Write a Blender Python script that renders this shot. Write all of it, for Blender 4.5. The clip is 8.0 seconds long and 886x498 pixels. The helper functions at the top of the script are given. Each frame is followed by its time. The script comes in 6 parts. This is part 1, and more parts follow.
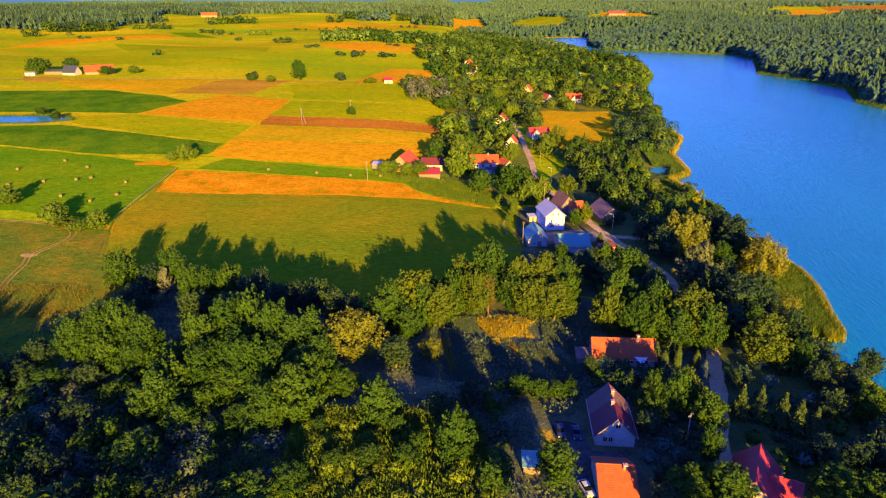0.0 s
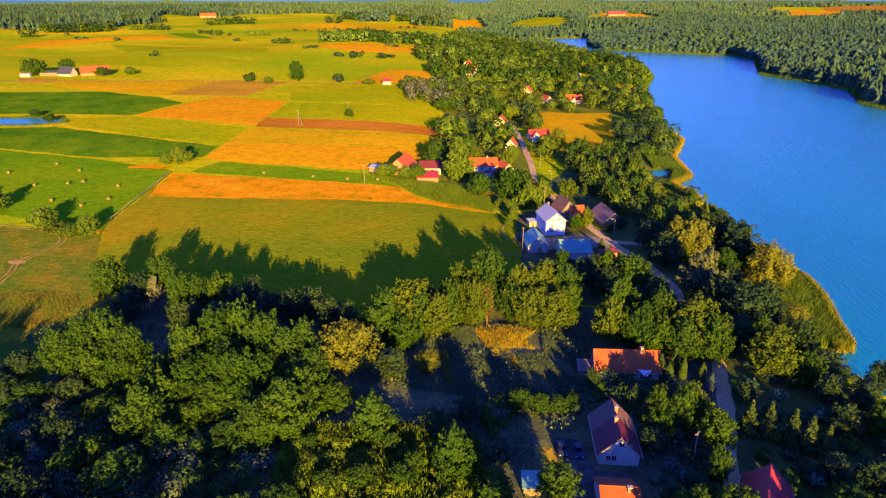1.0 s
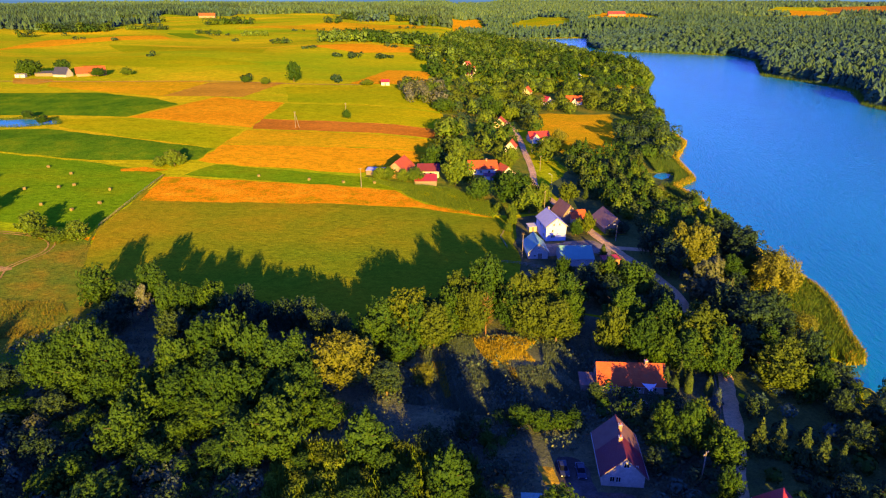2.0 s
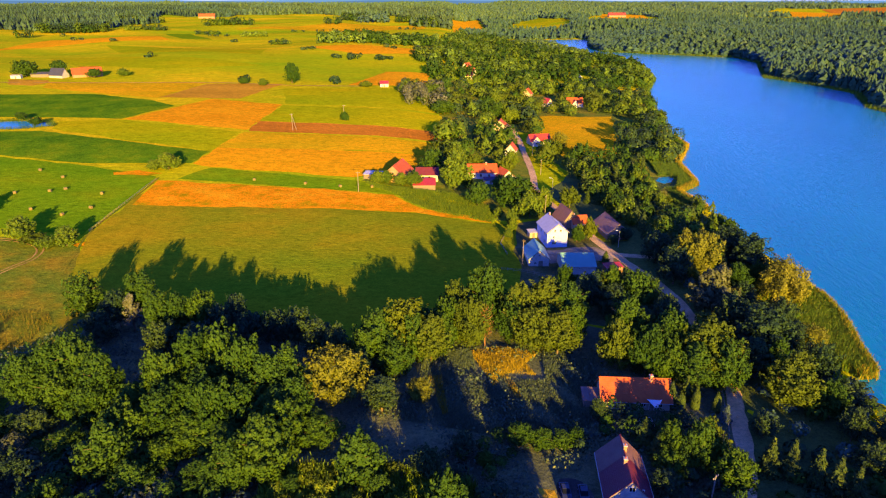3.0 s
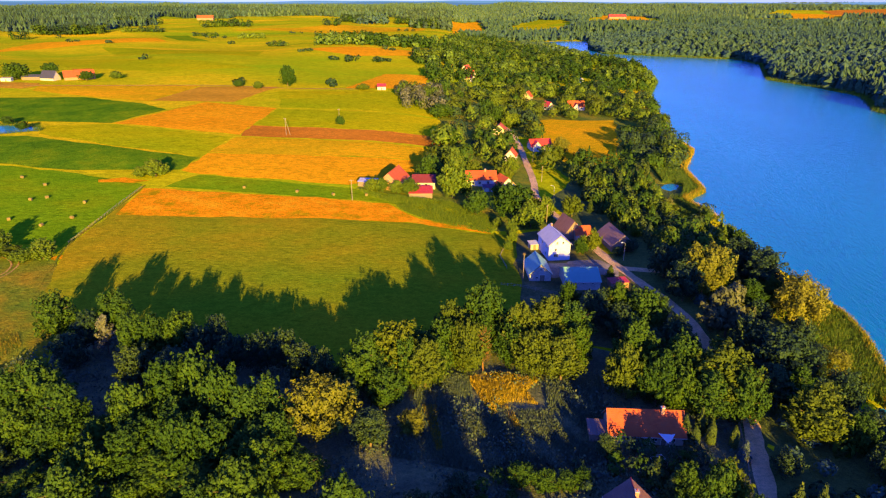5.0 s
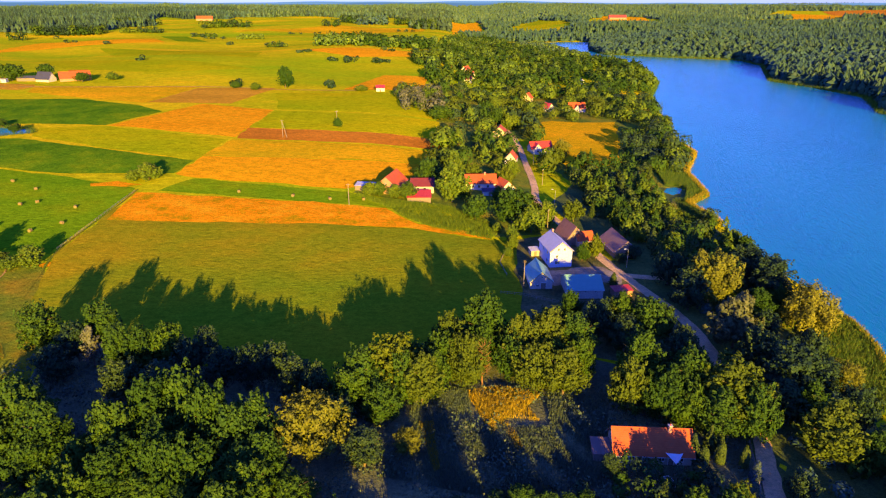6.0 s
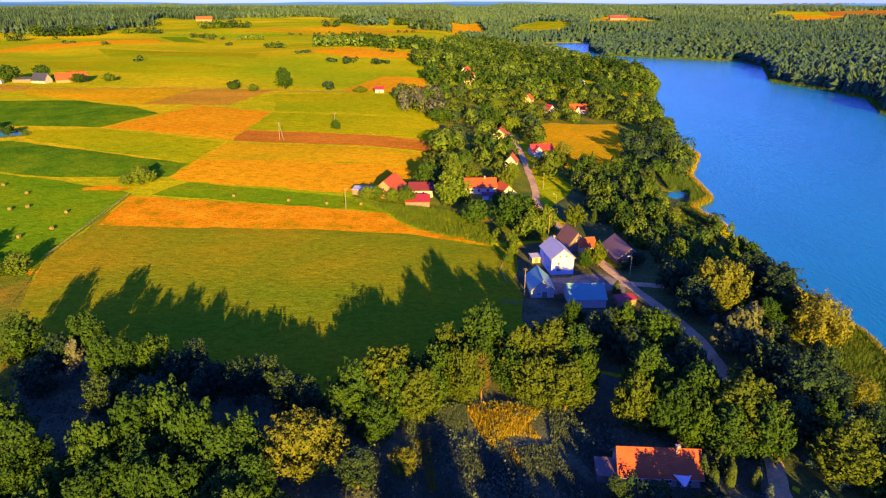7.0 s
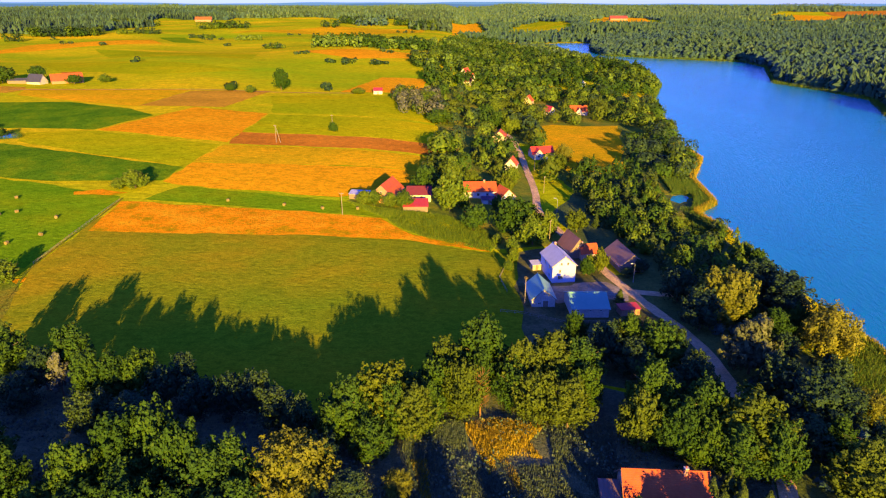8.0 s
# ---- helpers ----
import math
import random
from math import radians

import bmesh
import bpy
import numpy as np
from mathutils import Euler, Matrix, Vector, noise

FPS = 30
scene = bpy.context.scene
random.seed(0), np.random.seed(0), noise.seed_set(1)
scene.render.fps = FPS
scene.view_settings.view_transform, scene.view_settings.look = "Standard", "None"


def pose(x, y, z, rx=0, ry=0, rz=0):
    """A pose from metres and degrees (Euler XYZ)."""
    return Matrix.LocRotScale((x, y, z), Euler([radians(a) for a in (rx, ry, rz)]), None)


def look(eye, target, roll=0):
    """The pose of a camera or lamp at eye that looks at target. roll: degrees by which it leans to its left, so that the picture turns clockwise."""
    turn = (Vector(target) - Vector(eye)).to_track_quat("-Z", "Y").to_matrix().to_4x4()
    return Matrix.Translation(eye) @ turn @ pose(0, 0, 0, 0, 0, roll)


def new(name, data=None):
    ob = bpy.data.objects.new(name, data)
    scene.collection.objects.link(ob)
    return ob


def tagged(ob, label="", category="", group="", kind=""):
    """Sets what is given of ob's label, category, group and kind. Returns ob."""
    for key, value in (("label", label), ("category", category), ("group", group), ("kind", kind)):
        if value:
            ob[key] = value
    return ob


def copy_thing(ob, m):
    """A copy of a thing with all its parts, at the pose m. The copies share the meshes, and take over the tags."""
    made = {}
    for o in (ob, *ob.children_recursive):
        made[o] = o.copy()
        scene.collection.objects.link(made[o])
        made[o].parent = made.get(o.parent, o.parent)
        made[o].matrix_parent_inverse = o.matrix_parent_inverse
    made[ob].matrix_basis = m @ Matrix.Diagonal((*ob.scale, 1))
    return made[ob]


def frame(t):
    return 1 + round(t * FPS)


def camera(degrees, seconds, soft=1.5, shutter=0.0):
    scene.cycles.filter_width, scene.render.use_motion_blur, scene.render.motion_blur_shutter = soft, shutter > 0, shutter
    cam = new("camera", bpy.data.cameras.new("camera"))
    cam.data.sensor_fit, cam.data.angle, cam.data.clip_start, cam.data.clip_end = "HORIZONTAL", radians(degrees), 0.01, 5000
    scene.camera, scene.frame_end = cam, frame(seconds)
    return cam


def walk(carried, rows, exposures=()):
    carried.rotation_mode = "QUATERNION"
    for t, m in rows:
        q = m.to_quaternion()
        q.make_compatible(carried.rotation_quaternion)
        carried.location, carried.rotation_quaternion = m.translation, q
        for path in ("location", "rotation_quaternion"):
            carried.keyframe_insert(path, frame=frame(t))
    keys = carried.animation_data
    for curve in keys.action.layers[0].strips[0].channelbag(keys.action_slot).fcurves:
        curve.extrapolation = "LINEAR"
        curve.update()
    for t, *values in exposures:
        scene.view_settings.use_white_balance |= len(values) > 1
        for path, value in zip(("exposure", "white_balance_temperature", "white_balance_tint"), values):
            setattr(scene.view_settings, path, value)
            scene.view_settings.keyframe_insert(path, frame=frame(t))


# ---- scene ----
from mathutils.geometry import delaunay_2d_cdt

cam = camera(69.8, 8.0, 1.2)
PATH = [
    (0, (0.295, 0.032, 81.331), (0.29, 1.891, 80.593), -0.0),
    (0.5, (0.603, 2.687, 81.339), (0.598, 4.547, 80.602), -0.1),
    (1, (0.884, 5.467, 81.348), (0.88, 7.327, 80.611), -0.0),
    (1.5, (1.177, 8.35, 81.351), (1.174, 10.209, 80.614), -0.0),
    (3, (2.037, 17.064, 81.242), (2.034, 18.924, 80.508), 0.1),
    (3.5, (2.312, 20.019, 81.195), (2.309, 21.88, 80.462), 0.1),
    (4, (2.603, 22.947, 81.141), (2.601, 24.808, 80.409), 0.1),
    (4.5, (2.914, 25.775, 81.06), (2.911, 27.636, 80.329), 0.1),
    (6, (3.707, 34.49, 80.805), (3.704, 36.352, 80.077), 0.1),
    (6.5, (3.97, 37.416, 80.801), (3.967, 39.279, 80.073), 0.1),
    (7, (4.265, 40.316, 80.836), (4.261, 42.179, 80.109), 0.1),
    (7.5, (4.569, 43.228, 80.863), (4.566, 45.091, 80.137), 0.1),
    (8, (4.827, 46.155, 80.88), (4.823, 48.018, 80.154), 0.1),
]
walk(cam, [(t, look(eye, target, roll)) for t, eye, target, roll in PATH])

# ---- light ----
SUN_UP, SUN_FROM = 11.5, 168.5
world = bpy.data.worlds.new("world")
scene.world = world
world.use_nodes = True
wn = world.node_tree
sky = wn.nodes.new("ShaderNodeTexSky")
sky.sky_type, sky.sun_disc = "NISHITA", False
sky.sun_elevation, sky.sun_rotation = radians(SUN_UP), radians(SUN_FROM)
sky.air_density, sky.dust_density, sky.ozone_density = 1.0, 0.0, 3.0
deep = wn.nodes.new("ShaderNodeMix")
deep.data_type, deep.blend_type = "RGBA", "MULTIPLY"
deep.inputs[0].default_value = 1.0
deep.inputs[7].default_value = (0.33, 0.45, 1.7, 1)
wn.links.new(sky.outputs["Color"], deep.inputs[6])
wn.links.new(deep.outputs[2], wn.nodes["Background"].inputs["Color"])
wn.nodes["Background"].inputs["Strength"].default_value = 0.095
sun = new("sun", bpy.data.lights.new("sun", "SUN"))
sun.data.energy, sun.data.angle, sun.data.color = 5.0, radians(0.6), (1.0, 0.625, 0.06)
sun.matrix_basis = look((0, 0, 300), Vector((0, 0, 300)) - Vector((math.sin(radians(SUN_FROM)) * math.cos(radians(SUN_UP)),
                   math.cos(radians(SUN_FROM)) * math.cos(radians(SUN_UP)), math.sin(radians(SUN_UP)))))
scene.view_settings.exposure = 1.44


# ---- materials ----
def material(name, rough=0.8, spec=0.3, metal=0.0):
    m = bpy.data.materials.new(name)
    m.use_nodes = True
    b = m.node_tree.nodes["Principled BSDF"]
    b.inputs["Roughness"].default_value, b.inputs["Metallic"].default_value = rough, metal
    b.inputs["Specular IOR Level"].default_value = spec
    return m, m.node_tree, b


def node(tree, kind, **values):
    n = tree.nodes.new(kind)
    for key, value in values.items():
        n.inputs[key].default_value = value
    return n


def place(tree, world_space=False):
    """Coordinates to hang a pattern on: the thing's own, or the world's."""
    if world_space:
        return tree.nodes.new("ShaderNodeNewGeometry").outputs["Position"]
    return tree.nodes.new("ShaderNodeTexCoord").outputs["Object"]


def stretched(tree, source, scale=(1, 1, 1), turn=0.0):
    m = node(tree, "ShaderNodeMapping", Scale=scale, Rotation=(0, 0, radians(turn)))
    tree.links.new(source, m.inputs["Vector"])
    return m.outputs["Vector"]


def noise_of(tree, source, scale, detail=3.0, rough=0.55):
    n = node(tree, "ShaderNodeTexNoise", Scale=scale, Detail=detail, Roughness=rough)
    tree.links.new(source, n.inputs["Vector"])
    return n.outputs["Fac"]


def steps(tree, fac, stops):
    r = tree.nodes.new("ShaderNodeValToRGB")
    while len(r.color_ramp.elements) < len(stops):
        r.color_ramp.elements.new(0.5)
    for e, (at, colour) in zip(r.color_ramp.elements, stops):
        e.position, e.color = at, (*colour, 1)
    tree.links.new(fac, r.inputs["Fac"])
    return r.outputs["Color"]


def mixed(tree, fac, a, b, kind="MIX"):
    m = tree.nodes.new("ShaderNodeMix")
    m.data_type, m.blend_type = "RGBA", kind
    for value, socket in ((fac, m.inputs["Factor"]), (a, m.inputs["A"]), (b, m.inputs["B"])):
        if socket.name != "Factor" or not isinstance(value, (int, float)):
            if isinstance(value, tuple):
                socket.default_value = (*value, 1)
                continue
            tree.links.new(value, [s for s in m.inputs if s.name == socket.name and s.type == ("VALUE" if socket.name == "Factor" else "RGBA")][0])
    if isinstance(fac, (int, float)):
        m.inputs[0].default_value = fac
    return [s for s in m.outputs if s.type == "RGBA"][0]


def relief(tree, bsdf, fac, strength=0.4, distance=0.2):
    b = node(tree, "ShaderNodeBump", Strength=strength, Distance=distance)
    tree.links.new(fac, b.inputs["Height"])
    tree.links.new(b.outputs["Normal"], bsdf.inputs["Normal"])


def grassy(name, dark, mid, light, patch=0.03, grain=0.9, turn=0.0, stretch=0.25, bump=0.5, rows=0.0):
    """Grass, stubble or crops: broad patches, streaks along the work direction and fine grain."""
    m, t, b = material(name, 0.95, 0.0)
    at = place(t, True)
    broad = noise_of(t, stretched(t, at, (stretch + 0.3, 1, 1), turn), patch, 6, 0.65)
    fine = noise_of(t, stretched(t, at, (max(stretch, 0.35) + 0.2, 1, 1), turn), grain, 6, 0.75)
    colour = steps(t, broad, ((0.34, dark), (0.5, mid), (0.66, light)))
    shade = steps(t, fine, ((0.3, (0.62, 0.66, 0.66)), (0.5, (0.98, 0.98, 0.98)), (0.7, (1.3, 1.24, 1.2))))
    colour = mixed(t, 1.0, colour, shade, "MULTIPLY")
    speck = noise_of(t, stretched(t, at, (0.7, 1, 1), turn), grain * 3.2, 3, 0.8)
    colour = mixed(t, 1.0, colour, steps(t, speck, ((0.3, (0.66, 0.68, 0.66)), (0.5, (1, 1, 1)), (0.68, (1.3, 1.26, 1.2)))), "MULTIPLY")
    height = fine
    if rows:
        w = node(t, "ShaderNodeTexWave", Scale=rows, Distortion=1.2)
        w.inputs["Detail Scale"].default_value = 0.4
        t.links.new(stretched(t, at, (1, 1, 1), turn), w.inputs["Vector"])
        lines = steps(t, w.outputs["Fac"], ((0.2, (0.62, 0.62, 0.62)), (0.7, (1.1, 1.1, 1.1))))
        colour = mixed(t, 0.7, colour, lines, "MULTIPLY")
    t.links.new(colour, b.inputs["Base Color"])
    relief(t, b, height, min(1.0, bump * 1.6), 0.8)
    return m


def leafy(name, dark, light, warm):
    """Leaves: each spray differs a little, each tree too."""
    m, t, b = material(name, 0.75, 0.04)
    island = t.nodes.new("ShaderNodeNewGeometry").outputs["Random Per Island"]
    thing = t.nodes.new("ShaderNodeObjectInfo").outputs["Random"]
    colour = steps(t, island, ((0.0, dark), (0.75, light), (1.0, warm)))
    tone = steps(t, thing, ((0.0, (0.72, 0.78, 0.8)), (0.5, (1, 1, 1)), (1.0, (1.22, 1.12, 0.85))))
    t.links.new(mixed(t, 1.0, colour, tone, "MULTIPLY"), b.inputs["Base Color"])
    return m


def plain(name, a, b_, scale=1.5, rough=0.8, metal=0.0, bump=0.15, spec=0.3):
    m, t, b = material(name, rough, spec, metal)
    at = place(t)
    f = noise_of(t, at, scale, 6, 0.65)
    t.links.new(steps(t, f, ((0.3, a), (0.7, b_))), b.inputs["Base Color"])
    relief(t, b, noise_of(t, at, scale * 7, 4), bump, 0.05)
    return m


def tiled(name, a, b_, moss, pitch=0.33, rough=0.75):
    """Roof covering: courses and ribs at true pitch, blotched with age."""
    m, t, b = material(name, rough, 0.3)
    at = place(t)
    colour = steps(t, noise_of(t, at, 0.7, 6, 0.7), ((0.3, a), (0.62, b_)))
    colour = mixed(t, steps(t, noise_of(t, at, 0.35, 6, 0.75), ((0.52, (0, 0, 0)), (0.75, (0.7, 0.7, 0.7)))), colour, moss)
    t.links.new(colour, b.inputs["Base Color"])
    w = node(t, "ShaderNodeTexWave", Scale=1 / pitch / 2, Distortion=0.3)
    w.bands_direction = "Y"
    t.links.new(at, w.inputs["Vector"])
    relief(t, b, w.outputs["Fac"], 0.5, 0.06)
    return m


M = {
    "ground": grassy("meadow grass", (0.32, 0.49, 0.008), (0.52, 0.53, 0.008), (0.87, 0.6, 0.012), 0.007, 0.3, 12, 0.2, 0.5),
    "meadow": grassy("mown meadow", (0.18, 0.29, 0.01), (0.28, 0.305, 0.01), (0.5, 0.325, 0.011), 0.011, 0.7, 4, 0.35, 0.3),
    "green": grassy("green pasture", (0.13, 0.31, 0.007), (0.19, 0.35, 0.007), (0.31, 0.37, 0.007), 0.02, 0.55, 10, 0.3, 0.4),
    "lime": grassy("light green crop", (0.33, 0.43, 0.006), (0.44, 0.465, 0.006), (0.6, 0.5, 0.006), 0.015, 0.35, 6, 0.15, 0.4),
    "corn": grassy("maize", (0.085, 0.23, 0.01), (0.14, 0.3, 0.01), (0.25, 0.37, 0.01), 0.05, 0.5, 70, 0.8, 1.0, 0.16),
    "straw": grassy("straw stubble", (0.45, 0.33, 0.006), (0.95, 0.36, 0.008), (0.96, 0.47, 0.015), 0.12, 0.9, 4, 0.5, 1.0),
    "gold": grassy("ripe barley", (0.742, 0.412, 0.0087), (0.912, 0.433, 0.0087), (0.933, 0.453, 0.0101), 0.018, 0.4, 3, 0.1, 0.4),
    "wheat": grassy("ripe wheat", (0.8, 0.34, 0.008), (0.87, 0.4, 0.01), (0.88, 0.45, 0.012), 0.02, 0.4, 6, 0.2, 0.5),
    "olive": grassy("barley turning ripe", (0.583, 0.412, 0.0087), (0.742, 0.453, 0.0087), (0.89, 0.474, 0.0101), 0.03, 0.5, 3, 0.2, 0.4),
    "tan": grassy("harrowed soil", (0.5, 0.27, 0.0217), (0.62, 0.34, 0.0254), (0.72, 0.4, 0.029), 0.03, 0.6, 60, 0.08, 0.5),
    "plough": grassy("ploughed soil", (0.5, 0.19, 0.0181), (0.64, 0.24, 0.0217), (0.74, 0.29, 0.0254), 0.03, 0.6, 4, 0.08, 0.6),
    "rough": grassy("rough pasture", (0.13, 0.23, 0.02), (0.21, 0.25, 0.02), (0.36, 0.26, 0.02), 0.06, 0.6, 0, 0.6, 0.9),
    # colour raised to put a shaft of sun onto the dry strip
    "lawn": grassy("dry grass strip brightened for sun", (0.36, 0.3, 0.03), (0.58, 0.4, 0.034), (0.8, 0.44, 0.04), 0.2, 1.5, 20, 0.3, 0.4),
    "dirt": grassy("bare earth", (0.36, 0.24, 0.07), (0.46, 0.3, 0.09), (0.54, 0.35, 0.11), 0.1, 1.2, 0, 0.6, 0.4),
    "road": grassy("gravel road", (0.6, 0.4, 0.2), (0.74, 0.49, 0.25), (0.84, 0.56, 0.3), 0.2, 2.0, 0, 0.4, 0.3),
    "yard": grassy("yard paving", (0.24, 0.2, 0.16), (0.34, 0.29, 0.23), (0.46, 0.4, 0.32), 0.15, 1.5, 0, 0.6, 0.3),
    # darker copy of the yard ground, shade by the farmhouse painted in
    "gravel": grassy("trodden gravel and earth darkened for shade", (0.06, 0.055, 0.05), (0.1, 0.09, 0.08), (0.2, 0.18, 0.16), 0.12, 1.5, 0, 0.6, 0.3),
    # worn farm ground, its base lowered to paint the tree shade in
    "farm_earth": grassy("worn earth and grass darkened for shade", (0.09, 0.1, 0.045), (0.15, 0.16, 0.06), (0.26, 0.22, 0.1), 0.12, 1.2, 0, 0.6, 0.6),
    "leaf": leafy("broad leaves", (0.034, 0.08, 0.015), (0.05, 0.103, 0.015), (0.072, 0.128, 0.015)),
    # darker, bluer leaf copy with shade painted into its colour
    "leaf_dark": leafy("leaves darkened for shade", (0.026, 0.055, 0.032), (0.0455, 0.085, 0.036), (0.078, 0.125, 0.036)),
    "leaf_gold": leafy("yellowing leaves", (0.135, 0.15, 0.018), (0.185, 0.19, 0.024), (0.24, 0.235, 0.036)),
    "leaf_grey": leafy("grey green leaves", (0.07, 0.085, 0.04), (0.115, 0.13, 0.055), (0.17, 0.175, 0.075)),
    "leaf_silver": leafy("silvery leaves", (0.12, 0.125, 0.08), (0.18, 0.185, 0.12), (0.26, 0.255, 0.16)),
    # the bluish cast of these two stands for haze over far woods
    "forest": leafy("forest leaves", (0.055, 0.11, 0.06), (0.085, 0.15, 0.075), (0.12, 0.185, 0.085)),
    "forest_blue": leafy("forest leaves tinted for haze and shade", (0.05, 0.1, 0.085), (0.068, 0.135, 0.105), (0.095, 0.165, 0.115)),
    "forest_warm": leafy("light forest leaves", (0.0878, 0.152, 0.0336), (0.141, 0.228, 0.0336), (0.198, 0.289, 0.0336)),
    # brighter leaf copy, sun on the village trees put into the colour
    "grove": leafy("green leaves brightened for sun", (0.065, 0.118, 0.018), (0.112, 0.175, 0.018), (0.17, 0.225, 0.02)),
    "garden": grassy("village gardens", (0.09, 0.17, 0.03), (0.2, 0.25, 0.03), (0.4, 0.31, 0.03), 0.05, 0.8, 0, 0.5, 0.5),
    # woodland floor, its blue share also carrying the tone of shade
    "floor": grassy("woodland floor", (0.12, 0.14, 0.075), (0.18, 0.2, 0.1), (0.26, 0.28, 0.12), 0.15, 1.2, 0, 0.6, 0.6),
    # grass with the shade of the trees put into a darker colour
    "shade_grass": grassy("grass darkened for garden shade", (0.085, 0.13, 0.045), (0.13, 0.18, 0.05), (0.2, 0.23, 0.06), 0.12, 1.2, 0, 0.5, 0.5),
    "leaf_olive": leafy("olive leaves", (0.066, 0.1, 0.014), (0.09, 0.13, 0.014), (0.122, 0.155, 0.015)),
    # garden weeds with the bluish tone of shade mixed into the colour
    "weeds": leafy("tall weeds", (0.085, 0.125, 0.08), (0.14, 0.19, 0.1), (0.21, 0.25, 0.11)),
    "needle": leafy("needles", (0.0345, 0.0634, 0.025), (0.069, 0.108, 0.0277), (0.115, 0.152, 0.0277)),
    "reed": leafy("reeds", (0.055, 0.12, 0.022), (0.1, 0.178, 0.026), (0.2, 0.23, 0.032)),
    "scrub": leafy("scrub leaves", (0.0524, 0.0864, 0.0692), (0.105, 0.153, 0.0865), (0.193, 0.211, 0.0865)),
    "dry": leafy("dry golden grass", (0.24, 0.2, 0.02), (0.42, 0.31, 0.025), (0.58, 0.4, 0.03)),
    "spruce_blue": leafy("blue green needles", (0.06, 0.1, 0.09), (0.1, 0.15, 0.14), (0.16, 0.21, 0.2)),
    "pool_green": plain("bright green plastic", (0.05, 0.4, 0.06), (0.07, 0.5, 0.09), 1, 0.4),
    # lit counterpart of the weeds, sunlight put into a brighter green
    "weeds_sun": leafy("weeds and willow shoots in sunlit tones", (0.1, 0.17, 0.018), (0.18, 0.255, 0.02), (0.29, 0.325, 0.025)),
    "dry_brown": leafy("dry brown grass", (0.15, 0.15, 0.025), (0.24, 0.19, 0.025), (0.36, 0.22, 0.025)),
    "bark_red": plain("bare reddish wood", (0.2, 0.1, 0.04), (0.34, 0.17, 0.07), 3, 0.95, 0, 0.5),
    "pine": leafy("pine needles", (0.034, 0.066, 0.048), (0.05, 0.09, 0.062), (0.07, 0.112, 0.072)),
    "bark": plain("bark", (0.12, 0.085, 0.05), (0.25, 0.18, 0.1), 3, 0.95, 0, 0.6),
    "render_white": plain("white render", (0.56, 0.56, 0.55), (0.68, 0.67, 0.65), 0.5, 0.85),
    # white walls given a blue base to offset the sun's yellow
    "render_bright": plain("white render blued against yellow sun", (0.5, 0.56, 0.8), (0.6, 0.66, 0.92), 0.5, 0.85),
    "render_cream": plain("cream render", (0.44, 0.37, 0.27), (0.56, 0.48, 0.36), 0.5, 0.85),
    "stone": plain("fieldstone wall", (0.42, 0.39, 0.35), (0.68, 0.63, 0.56), 1.6, 0.9, 0, 0.5),
    "boards": plain("weathered boards", (0.2, 0.14, 0.1), (0.34, 0.26, 0.2), 2, 0.9, 0, 0.4),
    "brick": plain("old brickwork", (0.4, 0.2, 0.12), (0.52, 0.3, 0.18), 2.5, 0.9, 0, 0.4),
    "roof_orange": tiled("orange clay tiles", (0.5, 0.085, 0.026), (0.63, 0.135, 0.036), (0.3, 0.08, 0.04)),
    "roof_red": tiled("red sheet roofing", (0.5, 0.04, 0.045), (0.62, 0.06, 0.06), (0.42, 0.05, 0.05), 0.4, 0.5),
    "roof_plum": tiled("plum red sheet roofing", (0.15, 0.024, 0.042), (0.2, 0.034, 0.055), (0.13, 0.034, 0.045), 0.4, 0.5),
    "roof_old": tiled("weathered dark tiles", (0.22, 0.11, 0.09), (0.3, 0.15, 0.12), (0.16, 0.12, 0.1)),
    "roof_brown": tiled("brown tiles", (0.24, 0.14, 0.12), (0.3, 0.18, 0.15), (0.2, 0.14, 0.12)),
    "roof_blue": tiled("blue sheet roofing", (0.2, 0.44, 0.37), (0.24, 0.49, 0.42), (0.2, 0.4, 0.34), 0.5, 0.5),
    "roof_pale": tiled("pale grey sheet roofing", (0.5, 0.48, 0.55), (0.6, 0.58, 0.66), (0.46, 0.42, 0.46), 0.5, 0.45),
    "roof_dark": tiled("slate grey roofing", (0.045, 0.05, 0.1), (0.065, 0.07, 0.13), (0.06, 0.055, 0.09)),
    "trim": plain("white paint", (0.72, 0.72, 0.72), (0.82, 0.82, 0.8), 2, 0.6),
    "wood": plain("grey timber", (0.24, 0.19, 0.14), (0.36, 0.3, 0.23), 3, 0.9, 0, 0.4),
    "metal": plain("galvanised steel", (0.45, 0.46, 0.48), (0.6, 0.6, 0.62), 3, 0.45, 0.7),
    "cloth": plain("white sailcloth", (0.7, 0.72, 0.76), (0.82, 0.83, 0.86), 1, 0.9),
    "car_white": plain("white car paint", (0.75, 0.75, 0.76), (0.82, 0.82, 0.82), 1, 0.25, 0, 0, 0.5),
    "car_dark": plain("dark blue car paint", (0.03, 0.04, 0.07), (0.05, 0.06, 0.1), 1, 0.25, 0, 0, 0.5),
    "rubber": plain("tyre rubber", (0.02, 0.02, 0.02), (0.035, 0.035, 0.035), 4, 0.9),
    "bale": plain("straw bale", (0.22, 0.16, 0.05), (0.33, 0.24, 0.07), 3, 0.95, 0, 0.7),
}
g_, t_, b_ = material("window glass", 0.12, 0.12)
b_.inputs["Base Color"].default_value = (0.008, 0.01, 0.015, 1)
M["glass"] = g_
g_, t_, b_ = material("lake water", 0.14, 0.6)
at_ = place(t_, True)
deep_ = noise_of(t_, stretched(t_, at_, (1, 0.3, 1), 20), 0.012, 3)
